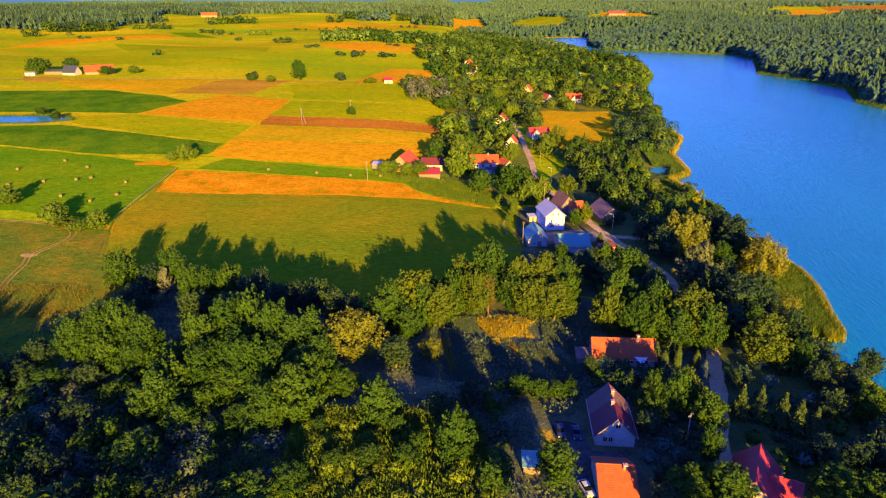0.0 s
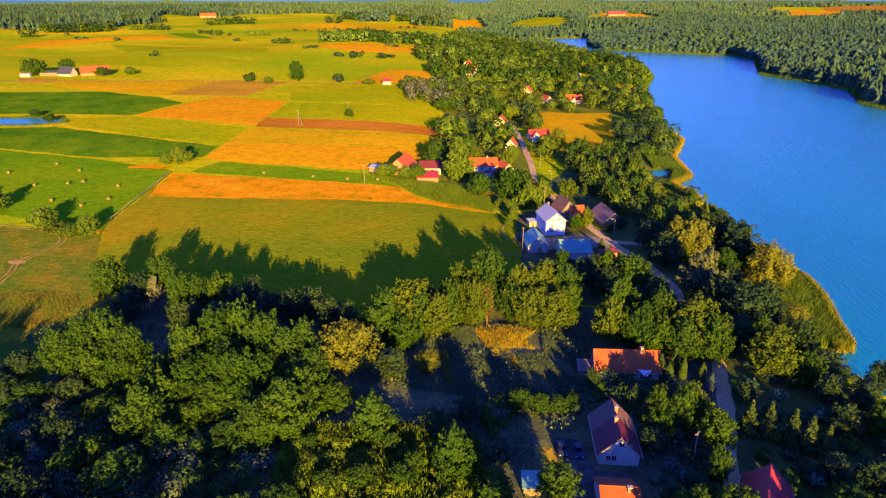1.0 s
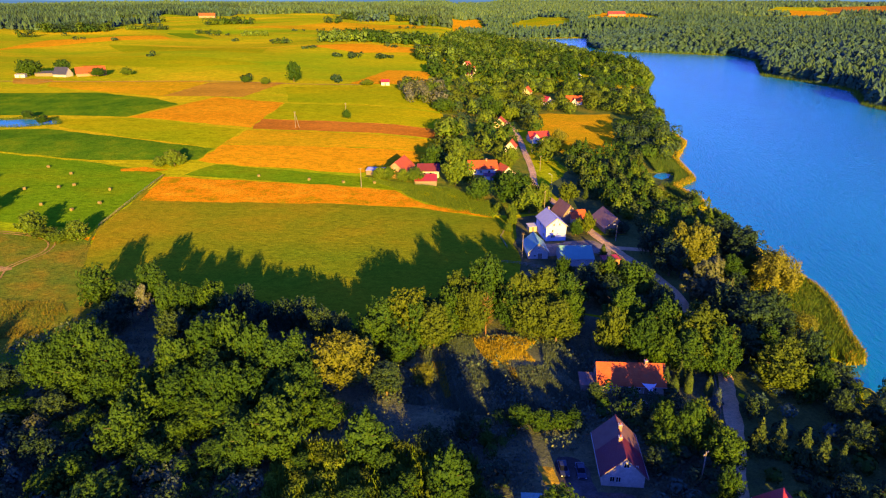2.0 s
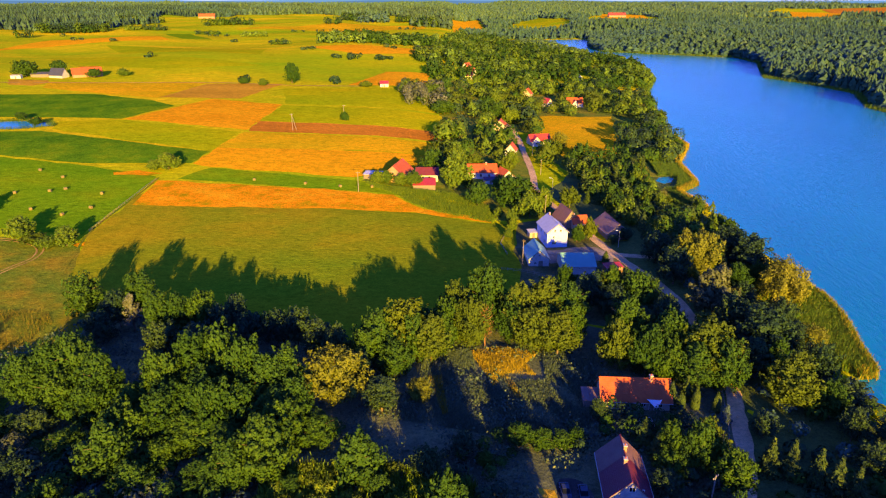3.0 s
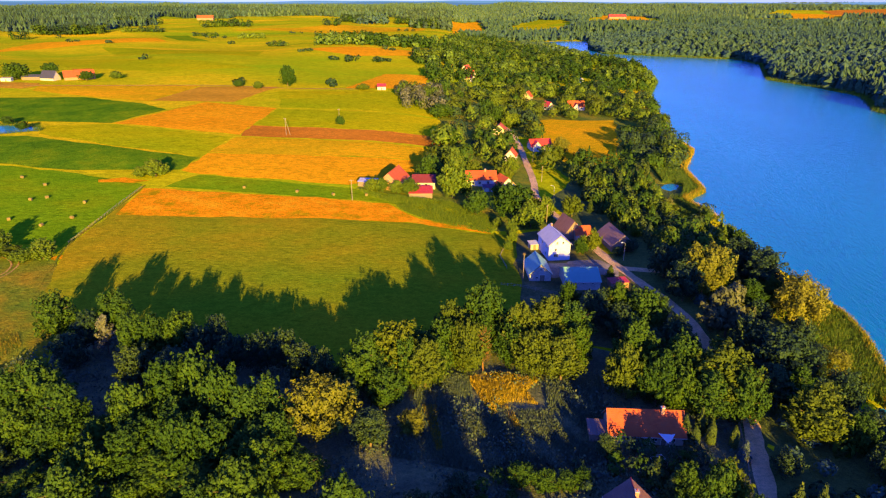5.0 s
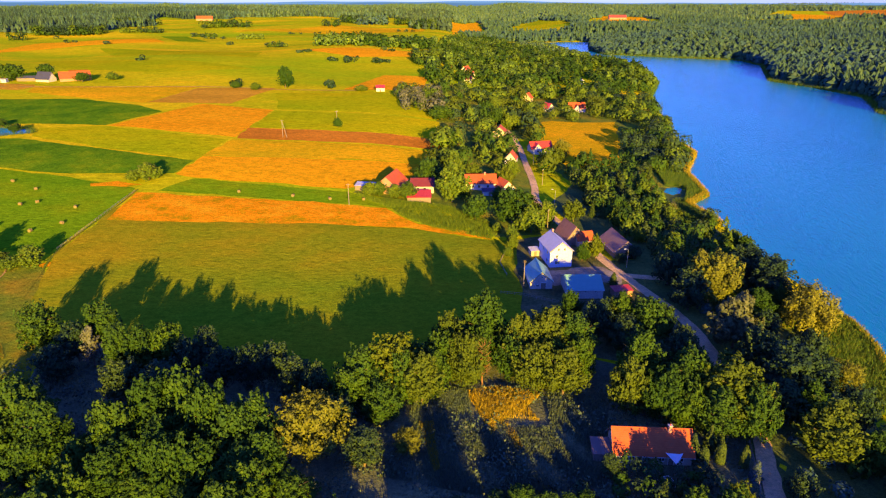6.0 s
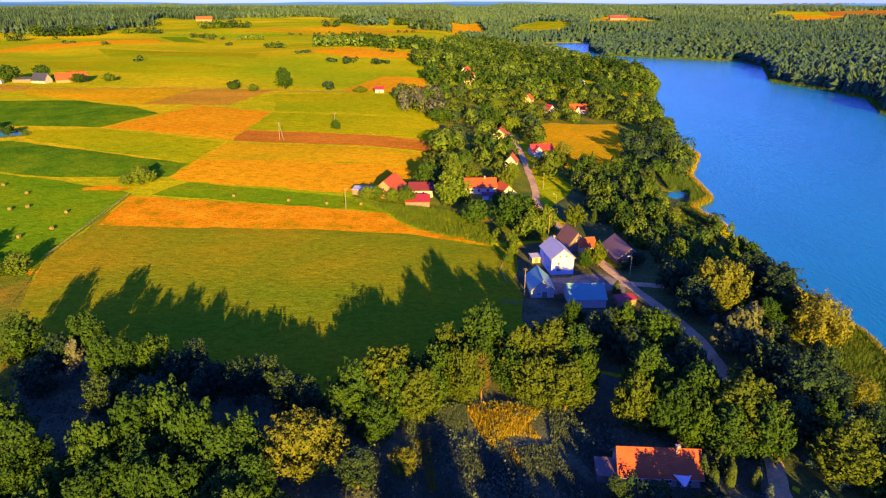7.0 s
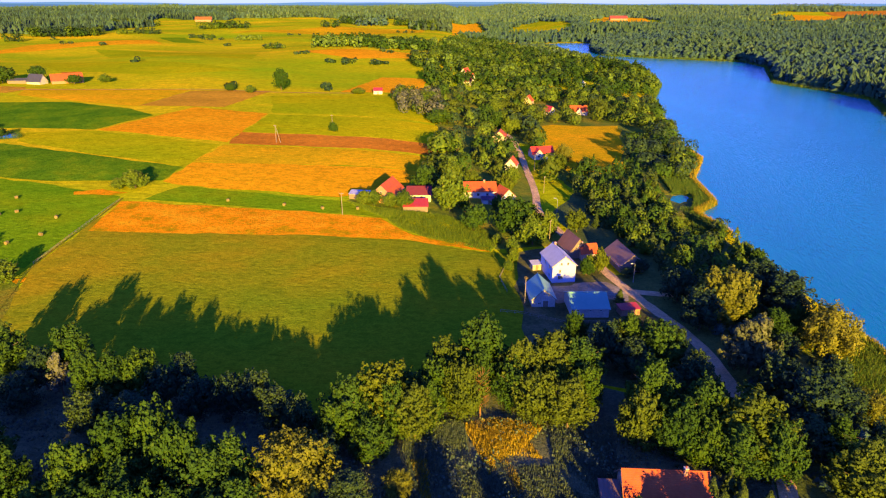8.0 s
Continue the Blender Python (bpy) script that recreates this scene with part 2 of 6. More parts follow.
t_.links.new(steps(t_, deep_, ((0.3, (0.0, 0.27, 0.37)), (0.7, (0.0, 0.33, 0.43)))), b_.inputs["Base Color"])
relief(t_, b_, noise_of(t_, stretched(t_, at_, (1, 0.35, 1), -25), 0.55, 5, 0.7), 0.9, 0.5)
M["water"] = g_


# ---- lie of the land ----
LAKE = [(150, -300), (128, -60), (112, 60), (103, 110), (103, 126), (101.5, 138), (96.5, 141), (98.5, 146), (102, 148.8), (106.5, 149.8), (110, 163), (115, 178), (117, 190), (116, 200), (118, 221), (116, 240),
        (117, 279), (113, 305), (127, 320), (132, 362), (153, 406), (154, 434), (178, 549), (199, 645), (243, 762), (265, 887), (274, 989), (243, 1104),
        (226, 1345), (211, 1477), (274, 1518), (326, 1507), (272, 1264), (276, 1166), (346, 1116), (459, 1048), (451, 961), (375, 779), (394, 718),
        (400, 645), (359, 558), (361, 525), (440, 380), (600, 100), (620, -300)]


def ramp(a, b, v):
    t = np.clip((np.asarray(v, float) - a) / (b - a), 0, 1)
    return t * t * (3 - 2 * t)


def ring_distance(ring, x, y):
    """Signed distance to a closed outline, negative inside."""
    x, y = np.asarray(x, float), np.asarray(y, float)
    best, inside = np.full(x.shape, 1e18), np.zeros(x.shape, bool)
    for (ax, ay), (bx, by) in zip(ring, ring[1:] + ring[:1]):
        dx, dy = bx - ax, by - ay
        k = np.clip(((x - ax) * dx + (y - ay) * dy) / (dx * dx + dy * dy), 0, 1)
        best = np.minimum(best, (x - ax - k * dx) ** 2 + (y - ay - k * dy) ** 2)
        if ay != by:
            inside ^= ((ay > y) != (by > y)) & (x < dx * (y - ay) / dy + ax)
    return np.where(inside, -1, 1) * np.sqrt(best)


def terrain(x, y):
    """Height of the ground: low along the lake, rising into rolling fields to the west and wooded hills far off."""
    x, y = np.asarray(x, float), np.asarray(y, float)
    shore = ring_distance(LAKE, x, y)
    west = ramp(75, -50, x)
    q = np.maximum(0, 0.02 * (60 - x) + 0.045 * (np.minimum(y, 900) - 200)) * west
    z = -2.6 + 20 * np.tanh(q / 20)
    roll = np.sin(x / 61 + 0.6 * np.sin(y / 130)) * np.sin(y / 83 + x / 210) + 0.6 * np.sin(x / 140 - y / 190 + 1)
    z += roll * (0.35 + 3.4 * ramp(420, 1000, y)) * ramp(90, -120, x)
    z += 16 * ramp(0, 260, shore) * ramp(230, 420, x) * ramp(300, 560, y)
    z += (37 - 13 * ramp(900, -600, x)) * ramp(1700, 4700, y) + 6 * np.sin(x / 400 + 1) * np.sin(y / 330) * ramp(1300, 2500, y)
    beach = -3.85 + (z + 3.85) * ramp(0, 34, shore)
    return np.where(shore < 0, -4 + np.maximum(-3, shore * 0.12), beach)


# ---- shapes ----
class Shape:
    """Corners and faces of one mesh, gathered piece by piece."""

    def __init__(self):
        self.verts, self.faces = [], []

    def add(self, verts, faces, m=None):
        n = len(self.verts)
        self.verts += [tuple(m @ Vector(v)) if m else tuple(v) for v in verts]
        self.faces += [tuple(i + n for i in f) for f in faces]
        return self

    def box(self, x0, y0, z0, x1, y1, z1, m=None):
        return self.add([(x, y, z) for z in (z0, z1) for y in (y0, y1) for x in (x0, x1)],
                        [(0, 2, 3, 1), (4, 5, 7, 6), (0, 1, 5, 4), (2, 6, 7, 3), (0, 4, 6, 2), (1, 3, 7, 5)], m)

    def tube(self, points, radii, sides=7):
        rings = []
        for i, (p, r) in enumerate(zip(points, radii)):
            a, b = Vector(points[max(i - 1, 0)]), Vector(points[min(i + 1, len(points) - 1)])
            q = (b - a).to_track_quat("Z", "Y")
            rings.append([tuple(Vector(p) + q @ Vector((r * math.cos(k * math.tau / sides), r * math.sin(k * math.tau / sides), 0))) for k in range(sides)])
        faces = [(i * sides + k, i * sides + (k + 1) % sides, (i + 1) * sides + (k + 1) % sides, (i + 1) * sides + k) for i in range(len(rings) - 1) for k in range(sides)]
        faces += [tuple(range(sides))[::-1], tuple(range(len(rings) * sides - sides, len(rings) * sides))]
        return self.add([v for r in rings for v in r], faces)

    def data(self, name, mat, smooth=False):
        d = bpy.data.meshes.new(name)
        d.from_pydata(self.verts, [], self.faces)
        d.materials.append(mat)
        if smooth:
            d.shade_smooth()
        d.update()
        return d


def part(name, shape, mat, parent=None, label="", smooth=False):
    ob = new(name, shape if isinstance(shape, bpy.types.Mesh) else shape.data(name, mat, smooth))
    ob.parent = parent
    return tagged(ob, label)


def base(name, x, y, turn=0.0, z=None, **tags):
    """The Empty on the ground that carries a thing's parts."""
    e = new(name)
    e.empty_display_size = 0.5
    e.matrix_basis = pose(x, y, float(terrain(x, y)) if z is None else z, 0, 0, turn)
    return tagged(e, **tags)


def quads(name, corners, mat, which=None):
    """A mesh of loose four-cornered sprays from an array (n, 4, 3); which: the material of each, out of a list."""
    n = len(corners)
    d = bpy.data.meshes.new(name)
    d.vertices.add(4 * n), d.loops.add(4 * n), d.polygons.add(n)
    d.vertices.foreach_set("co", np.asarray(corners, np.float32).ravel())
    d.loops.foreach_set("vertex_index", np.arange(4 * n, dtype=np.int32))
    d.polygons.foreach_set("loop_start", np.arange(0, 4 * n, 4, dtype=np.int32))
    for m in mat if isinstance(mat, list) else [mat]:
        d.materials.append(m)
    if which is not None:
        d.polygons.foreach_set("material_index", np.asarray(which, np.int32))
    d.update(calc_edges=True)
    d.validate()
    return d


def sprays(rng, at, normal, size, long=1.5):
    """Leaf sprays: bent diamonds at the places given, facing roughly along the normals."""
    n = len(at)
    normal = normal / np.maximum(np.linalg.norm(normal, axis=1, keepdims=True), 1e-6)
    side = np.cross(normal, rng.normal(size=(n, 3)))
    side /= np.maximum(np.linalg.norm(side, axis=1, keepdims=True), 1e-6)
    up = np.cross(normal, side)
    s = size[:, None]
    droop = normal * s * rng.uniform(-0.25, 0.25, (n, 1))
    return np.stack([at - side * s * 0.5, at - up * s * 0.5 * long + droop, at + side * s * 0.5, at + up * s * 0.5 * long + droop], 1)


# ---- land ----
def grown(lo, hi, mid, least, rate):
    """Grid lines that stand close together round mid and spread outwards."""
    out = [mid]
    while out[-1] < hi:
        out.append(out[-1] + max(least, rate * abs(out[-1] - mid)))
    back = [mid]
    while back[-1] > lo:
        back.append(back[-1] - max(least, rate * abs(back[-1] - mid)))
    return np.array(back[:0:-1] + out)


xs, ys = grown(-4900, 4900, 60, 4.5, 0.03), grown(-700, 4950, 150, 4.5, 0.024)
gx, gy = np.meshgrid(xs, ys)
gz = terrain(gx, gy)
nx, ny = len(xs), len(ys)
cell = (np.arange(ny - 1)[:, None] * nx + np.arange(nx - 1)[None, :]).ravel()
land = bpy.data.meshes.new("ground")
land.from_pydata(np.stack([gx.ravel(), gy.ravel(), gz.ravel()], 1).tolist(), [], np.stack([cell, cell + 1, cell + nx + 1, cell + nx], 1).tolist())
land.materials.append(M["ground"])
land.shade_smooth()
tagged(new("ground", land), "rolling grassland falling gently to the lake", "ground", kind="structure")


def ridge_line(name, far, low, crest, colour, label, seed):
    """Plain far hills on the horizon; the haze of miles of air is painted as a blue glow."""
    ph = random.Random(seed)
    a, b, c = (ph.uniform(0, 6) for _ in range(3))
    s = Shape()
    for i in range(121):
        turn = radians(-48 + 96 * i / 120)
        top = crest + 5 * math.sin(turn * 9 + a) + 3 * math.sin(turn * 23 + b) + 1.2 * math.sin(turn * 61 + c)
        s.verts += [(far * math.sin(turn), far * math.cos(turn), low), (far * math.sin(turn), far * math.cos(turn), top)]
    s.faces = [(2 * i, 2 * i + 2, 2 * i + 3, 2 * i + 1) for i in range(120)]
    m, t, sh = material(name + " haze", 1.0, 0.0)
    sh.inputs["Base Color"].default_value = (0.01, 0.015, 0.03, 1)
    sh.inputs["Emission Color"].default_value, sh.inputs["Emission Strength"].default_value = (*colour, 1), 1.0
    ob = new(name, s.data(name, m))
    return tagged(ob, label, "hills", kind="structure")


ridge_line("backdrop", 4880, 0, 62, (0.035, 0.085, 0.17), "distant wooded hills, haze painted as blue glow", 3)
ridge_line("backdrop", 4925, 0, 73, (0.06, 0.13, 0.24), "farthest hills on the horizon, haze painted pale blue", 8)


def draped(name, ring, height, mat, step=14.0, ragged=0.8):
    """A sheet with a slightly ragged outline that follows the ground at a height of its own, closed down to the ground."""
    rng = random.Random(len(ring) * 7 + int(ring[0][0]))
    edge = []
    for (ax, ay), (bx, by) in zip(ring, ring[1:] + ring[:1]):
        n = max(1, int(math.hypot(bx - ax, by - ay) / (step * 0.5)))
        for i in range(n):
            k, j = i / n, 0 if i == 0 else ragged
            edge.append(Vector((ax + (bx - ax) * k + rng.uniform(-j, j), ay + (by - ay) * k + rng.uniform(-j, j))))
    x0, x1 = min(p.x for p in edge), max(p.x for p in edge)
    y0, y1 = min(p.y for p in edge), max(p.y for p in edge)
    px, py = np.meshgrid(np.arange(x0, x1, step), np.arange(y0, y1, step))
    inner = ring_distance([tuple(p) for p in edge], px, py) < -step * 0.4
    pts = edge + [Vector(p) for p in np.stack([px[inner], py[inner]], 1).tolist()]
    n = len(edge)
    co, _, faces, *_ = delaunay_2d_cdt(pts, [(i, (i + 1) % n) for i in range(n)], [list(range(n))], 1, 1e-4)
    px, py = np.array([c.x for c in co]), np.array([c.y for c in co])
    rim = np.clip(-ring_distance([tuple(p) for p in edge], px, py) / (step * 0.4), 0, 1)
    low = min(0.02 + 0.012 * step, height * 0.5)
    z = terrain(px, py) + low + (height - low) * rim
    s = Shape().add([(c.x, c.y, h) for c, h in zip(co, z)], faces)
    return new(name, s.data(name, mat))


FIELDS = [
    ("mown yellow green meadow below the straw strip", "meadow", 0.34, [(-126, 277), (-124, 262), (-12, 261), (20, 253), (31, 254), (29, 240), (26.5, 226), (28, 212), (26, 200), (27, 184), (28, 179), (-23, 160), (-97, 179), (-115, 199), (-126, 230)]),
    ("strip of orange straw left lying in rough swathes", "straw", 0.3, [(-127, 294), (-70, 288), (-20, 282), (-14, 274), (-4, 264), (-12, 261.5), (-69, 260), (-124, 262)]),
    ("narrow green strip of young grass", "green", 0.2, [(-110, 315), (-40, 300), (-13, 290), (-12, 282), (-70, 289), (-119, 297)]),
    ("golden barley field ripe for harvest", "gold", 0.3, [(-119, 352), (-6, 350), (-12, 326), (-40, 304), (-110, 316), (-121, 321)]),
    ("olive gold band of ripening barley", "olive", 0.3, [(-115, 388), (0, 379), (-6, 351), (-119, 353)]),
    ("thin streak of orange straw at the meadow's edge", "straw", 0.3, [(-12, 268), (6, 264), (21, 258.5), (21, 254), (-12, 262)]),
    ("small bare patch of reddish soil", "dirt", 0.25, [(-67.5, 219.5), (-63, 220), (-62, 218.6), (-66, 218)]),
    ("small heap of orange straw by the track", "straw", 0.4, [(-127, 222), (-123, 225), (-120.5, 222), (-124, 220)]),
    ("bare soil worn into the pasture", "dirt", 0.25, [(-153, 223.5), (-148, 223), (-145, 219.6), (-149, 219.4)]),
    ("bare soil beside the farm track", "dirt", 0.25, [(-144, 199.5), (-138, 198.6), (-133.5, 194.5), (-141, 195.2)]),
    ("thin bare patch of soil in the meadow", "dirt", 0.25, [(-29, 206), (-24.5, 206.5), (-24, 205), (-28, 204.6)]),
    ("red brown ploughed strip", "plough", 0.25, [(-115, 418), (2, 408), (0, 383), (-113, 390)]),
    ("yellow green crop above the ploughed strip", "lime", 0.3, [(-112, 473), (0, 461), (2, 410), (-114, 419)]),
    ("deep orange field of ripe wheat", "wheat", 0.35, [(-170, 496), (-113, 474), (-115, 393), (-200, 420)]),
    ("pale brown harrowed strip", "tan", 0.3, [(-200, 570), (-136, 574), (-150, 498), (-212, 501)]),
    ("golden stubble field beside the farm", "olive", 0.4, [(-335, 572), (-202, 577), (-213, 499), (-263, 517), (-322, 540)]),
    ("dark green maize field", "corn", 0.45, [(-379, 478), (-344, 502), (-268, 514), (-214, 490), (-186, 466), (-202, 420), (-240, 422), (-290, 420), (-326, 410)]),
    ("light green meadow between the maize fields", "lime", 0.25, [(-236, 411), (-200, 418), (-117, 388), (-120, 347), (-166, 362), (-228, 389)]),
    ("dark green maize in long rows", "corn", 0.45, [(-311, 372), (-287, 374), (-232, 384), (-166, 360), (-120, 344), (-122, 322), (-174, 319), (-236, 334), (-286, 341)]),
    ("bright green hay meadow dotted with bales", "green", 0.12, [(-284, 337), (-234, 331), (-173, 316), (-130, 300), (-128, 278), (-128, 231), (-150, 234), (-175, 238), (-213, 244)]),
    ("orange stubble field round a small hut", "wheat", 0.4, [(-56, 676), (-12, 675), (-15, 576), (-80, 573)]),
    ("dry golden pasture near the lake", "olive", 0.3, [(69, 500), (84, 509), (104, 503), (130, 506), (126, 482), (120, 463), (116, 430), (106, 404), (102, 378), (84, 366), (70, 370), (67, 400), (64, 432), (70, 470)]),
    ("yellow green field beyond the light crop", "lime", 0.4, [(-130, 550), (-47, 558), (-3, 522), (0, 467), (-111, 478)]),
    ("rough yellow pasture with worn tracks", "rough", 0.1, [(-180, 228), (-126, 224), (-101, 181), (-97.5, 176), (-90.5, 148), (-96.5, 123), (-180, 118)]),
    ("bank of orange straw at the field corner", "straw", 0.3, [(-152, 305), (-142, 309), (-129, 305), (-134, 301), (-150, 301)]),
    ("strip of dry garden turf, brightened for a sun shaft", "lawn", 0.25, [(18.5, 121), (20.5, 120), (24.5, 100), (21, 99), (19, 110)]),
    ("paved farmyard of worn grey concrete", "yard", 0.2, [(38, 228), (36, 217), (38, 214.5), (53, 219), (60, 214), (62, 224), (56, 233), (48, 231)]),
    ("gravel yard before the house, darkened for shade", "gravel", 0.2, [(22, 112), (29, 113), (30, 103), (38, 102), (37, 98), (27, 92), (23, 95)]),
]
FIELDS += [
    ("trodden earth of the farmyard in the fields", "tan", 0.35, [(-376, 581), (-339, 579), (-332, 564), (-336, 548), (-356, 551)]),
    ("bare reddish earth behind the long barn", "plough", 0.5, [(-369, 681), (-350, 686), (-336, 657), (-347, 653)]),
    ("pale stubble on a far slope", "gold", 0.5, [(-602, 899), (-654, 1125), (-511, 1219), (-452, 1120), (-554, 1025), (-590, 955)]),
    ("far strip of deep green grass", "green", 0.5, [(-535, 1304), (-500, 1342), (-396, 1164), (-448, 1159)]),
    ("wide pale field before the far woods", "olive", 0.5, [(-455, 1475), (-280, 1793), (-40, 1824), (-58, 1480), (-292, 1534)]),
    ("orange stubble below the copse", "wheat", 0.5, [(-193, 923), (-131, 931), (-32, 911), (-30, 845), (-103, 829)]),
    ("fresh green meadow on a far rise", "lime", 0.4, [(-481, 820), (-281, 754), (-183, 695), (-276, 660), (-380, 696)]),
    ("lime green meadow on a far slope", "lime", 0.4, [(-500, 1003), (-235, 903), (-220, 815), (-403, 850)]),
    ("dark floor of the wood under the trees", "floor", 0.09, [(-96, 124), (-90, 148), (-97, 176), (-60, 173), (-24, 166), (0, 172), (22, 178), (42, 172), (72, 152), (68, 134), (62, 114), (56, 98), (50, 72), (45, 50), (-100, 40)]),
    ("grass darkened for shade between road and lake", "shade_grass", 0.12, [(43, 50), (48, 80), (54, 102), (59, 117), (64, 133), (68, 149), (69, 180), (67, 198), (63, 214), (58, 236), (76, 240), (96, 236), (106, 222), (108, 196), (104, 178), (98, 158), (95, 135), (96, 100), (104, 55)]),
    ("green gardens of the village", "garden", 0.1, [(23, 257), (52, 265), (46, 302), (48, 374), (50, 440), (64, 440), (62, 366), (66, 335), (100, 335), (122, 330), (130, 365), (150, 410), (172, 548), (196, 660), (-8, 650), (-2, 470), (4, 400), (-4, 340), (-14, 326), (-30, 312), (-36, 300), (-14, 292), (-2, 291), (14, 280)]),
    ("grass darkened for shade on the wooded lakeside", "shade_grass", 0.1, [(57, 262), (66, 238), (96, 237), (113, 242), (113, 280), (110, 304), (124, 328), (100, 334), (66, 334), (50, 300)]),
    ("worn earth and grass round the farm buildings, darkened for shade", "farm_earth", 0.1, [(26, 184), (25, 200), (27, 212), (25.5, 226), (28, 240), (30, 254), (50, 264), (59, 240), (66, 216), (72, 196), (73, 178), (71, 160), (42, 173), (27, 179)]),
]
for label, mat, height, ring in FIELDS:
    tagged(draped("field", ring, height, M[mat], 3.0 if mat in ("yard", "gravel", "lawn", "dirt") else 12.0, 0.3 if mat in ("yard", "gravel", "lawn") else 0.9), label, "field", kind="structure")


def smooth_line(points, n=6):
    """Points along a smooth curve through those given."""
    p = [Vector(q) for q in points]
    p = [2 * p[0] - p[1]] + p + [2 * p[-1] - p[-2]]
    out = []
    for a, b, c, d in zip(p, p[1:], p[2:], p[3:]):
        for i in range(n):
            t = i / n
            out.append(0.5 * (2 * b + (c - a) * t + (2 * a - 5 * b + 4 * c - d) * t * t + (3 * b - a - 3 * c + d) * t ** 3))
    return out + [p[-2]]


def lane(name, points, width, mat, label, lift=0.2):
    line = smooth_line(points)
    s = Shape()
    rng = random.Random(5)
    for i, p in enumerate(line):
        d = (line[min(i + 1, len(line) - 1)] - line[max(i - 1, 0)]).normalized()
        across = Vector((-d.y, d.x))
        for k in (-1, -0.5, 0, 0.5, 1):
            q = p + across * (width * 0.5 * k * (1 + rng.uniform(-0.12, 0.12)))
            s.verts.append((q.x, q.y, float(terrain(q.x, q.y)) + lift + 0.05 * (1 - k * k)))
    s.faces = [(5 * i + k, 5 * i + k + 1, 5 * i + k + 6, 5 * i + k + 5) for i in range(len(line) - 1) for k in range(4)]
    return tagged(part(name, s, M[mat], None, "", True), label, "road", kind="structure")


ROAD = [(44, 60), (50, 80), (55, 102), (61, 117), (66, 133), (70, 149), (72, 180), (70, 198), (65, 214), (60, 232), (56, 250), (50, 275), (45, 302), (47, 332), (48, 374), (49, 422), (48, 452), (44, 475)]
lane("road", ROAD, 3.4, "road", "pale gravel village road winding between trees")
for side in (-0.75, 0.75):
    lane("track", [(-133 + side, 172), (-135.3 + side, 181.2), (-136.5 + side, 190), (-138.3 + side, 196), (-136.2 + side, 203 - 0.3 * side), (-133.4 + side, 210.3), (-135.5 + side, 218 + side), (-143, 223 + side), (-156, 226 + side), (-172, 228 + side)], 0.55, "dirt", "worn wheel rut of a farm track", 0.2)
lane("track", [(-128, 298), (-127, 277), (-127, 250), (-126, 231), (-122, 215), (-118, 200)], 0.8, "rough", "grass track along the field edge", 0.2)
lane("track", [(-385, 560), (-330, 566), (-200, 577), (-130, 566), (-60, 568)], 2.4, "dirt", "pale farm lane between the fields", 0.3)
lane("drive", [(70, 152), (76, 156), (84, 156), (92, 154)], 3.0, "road", "gravel drive towards the lake")
lane("drive", [(63, 224), (74, 222), (84, 224)], 3.2, "road", "gravel drive beside the road")

s_ = Shape()
co_, _, fa_, *_ = delaunay_2d_cdt([Vector(p) for p in LAKE], [(i, (i + 1) % len(LAKE)) for i in range(len(LAKE))], [list(range(len(LAKE)))], 1, 1e-4)
s_.add([(c.x, c.y, -4.0) for c in co_], fa_)
tagged(part("water", s_, M["water"]), "deep blue lake water with fine ripples", "lake", kind="structure")
pond = draped("pond", [(-300, 401), (-263, 409), (-240, 407), (-232, 397), (-249, 388), (-287, 383)], 0.35, M["water"], 8.0, 1.5)
tagged(pond, "small blue field pond with reedy banks", "pond", kind="structure")


# ---- trees ----
def ball(rng, n):
    v = rng.normal(size=(n, 3))
    return v / np.linalg.norm(v, axis=1, keepdims=True)


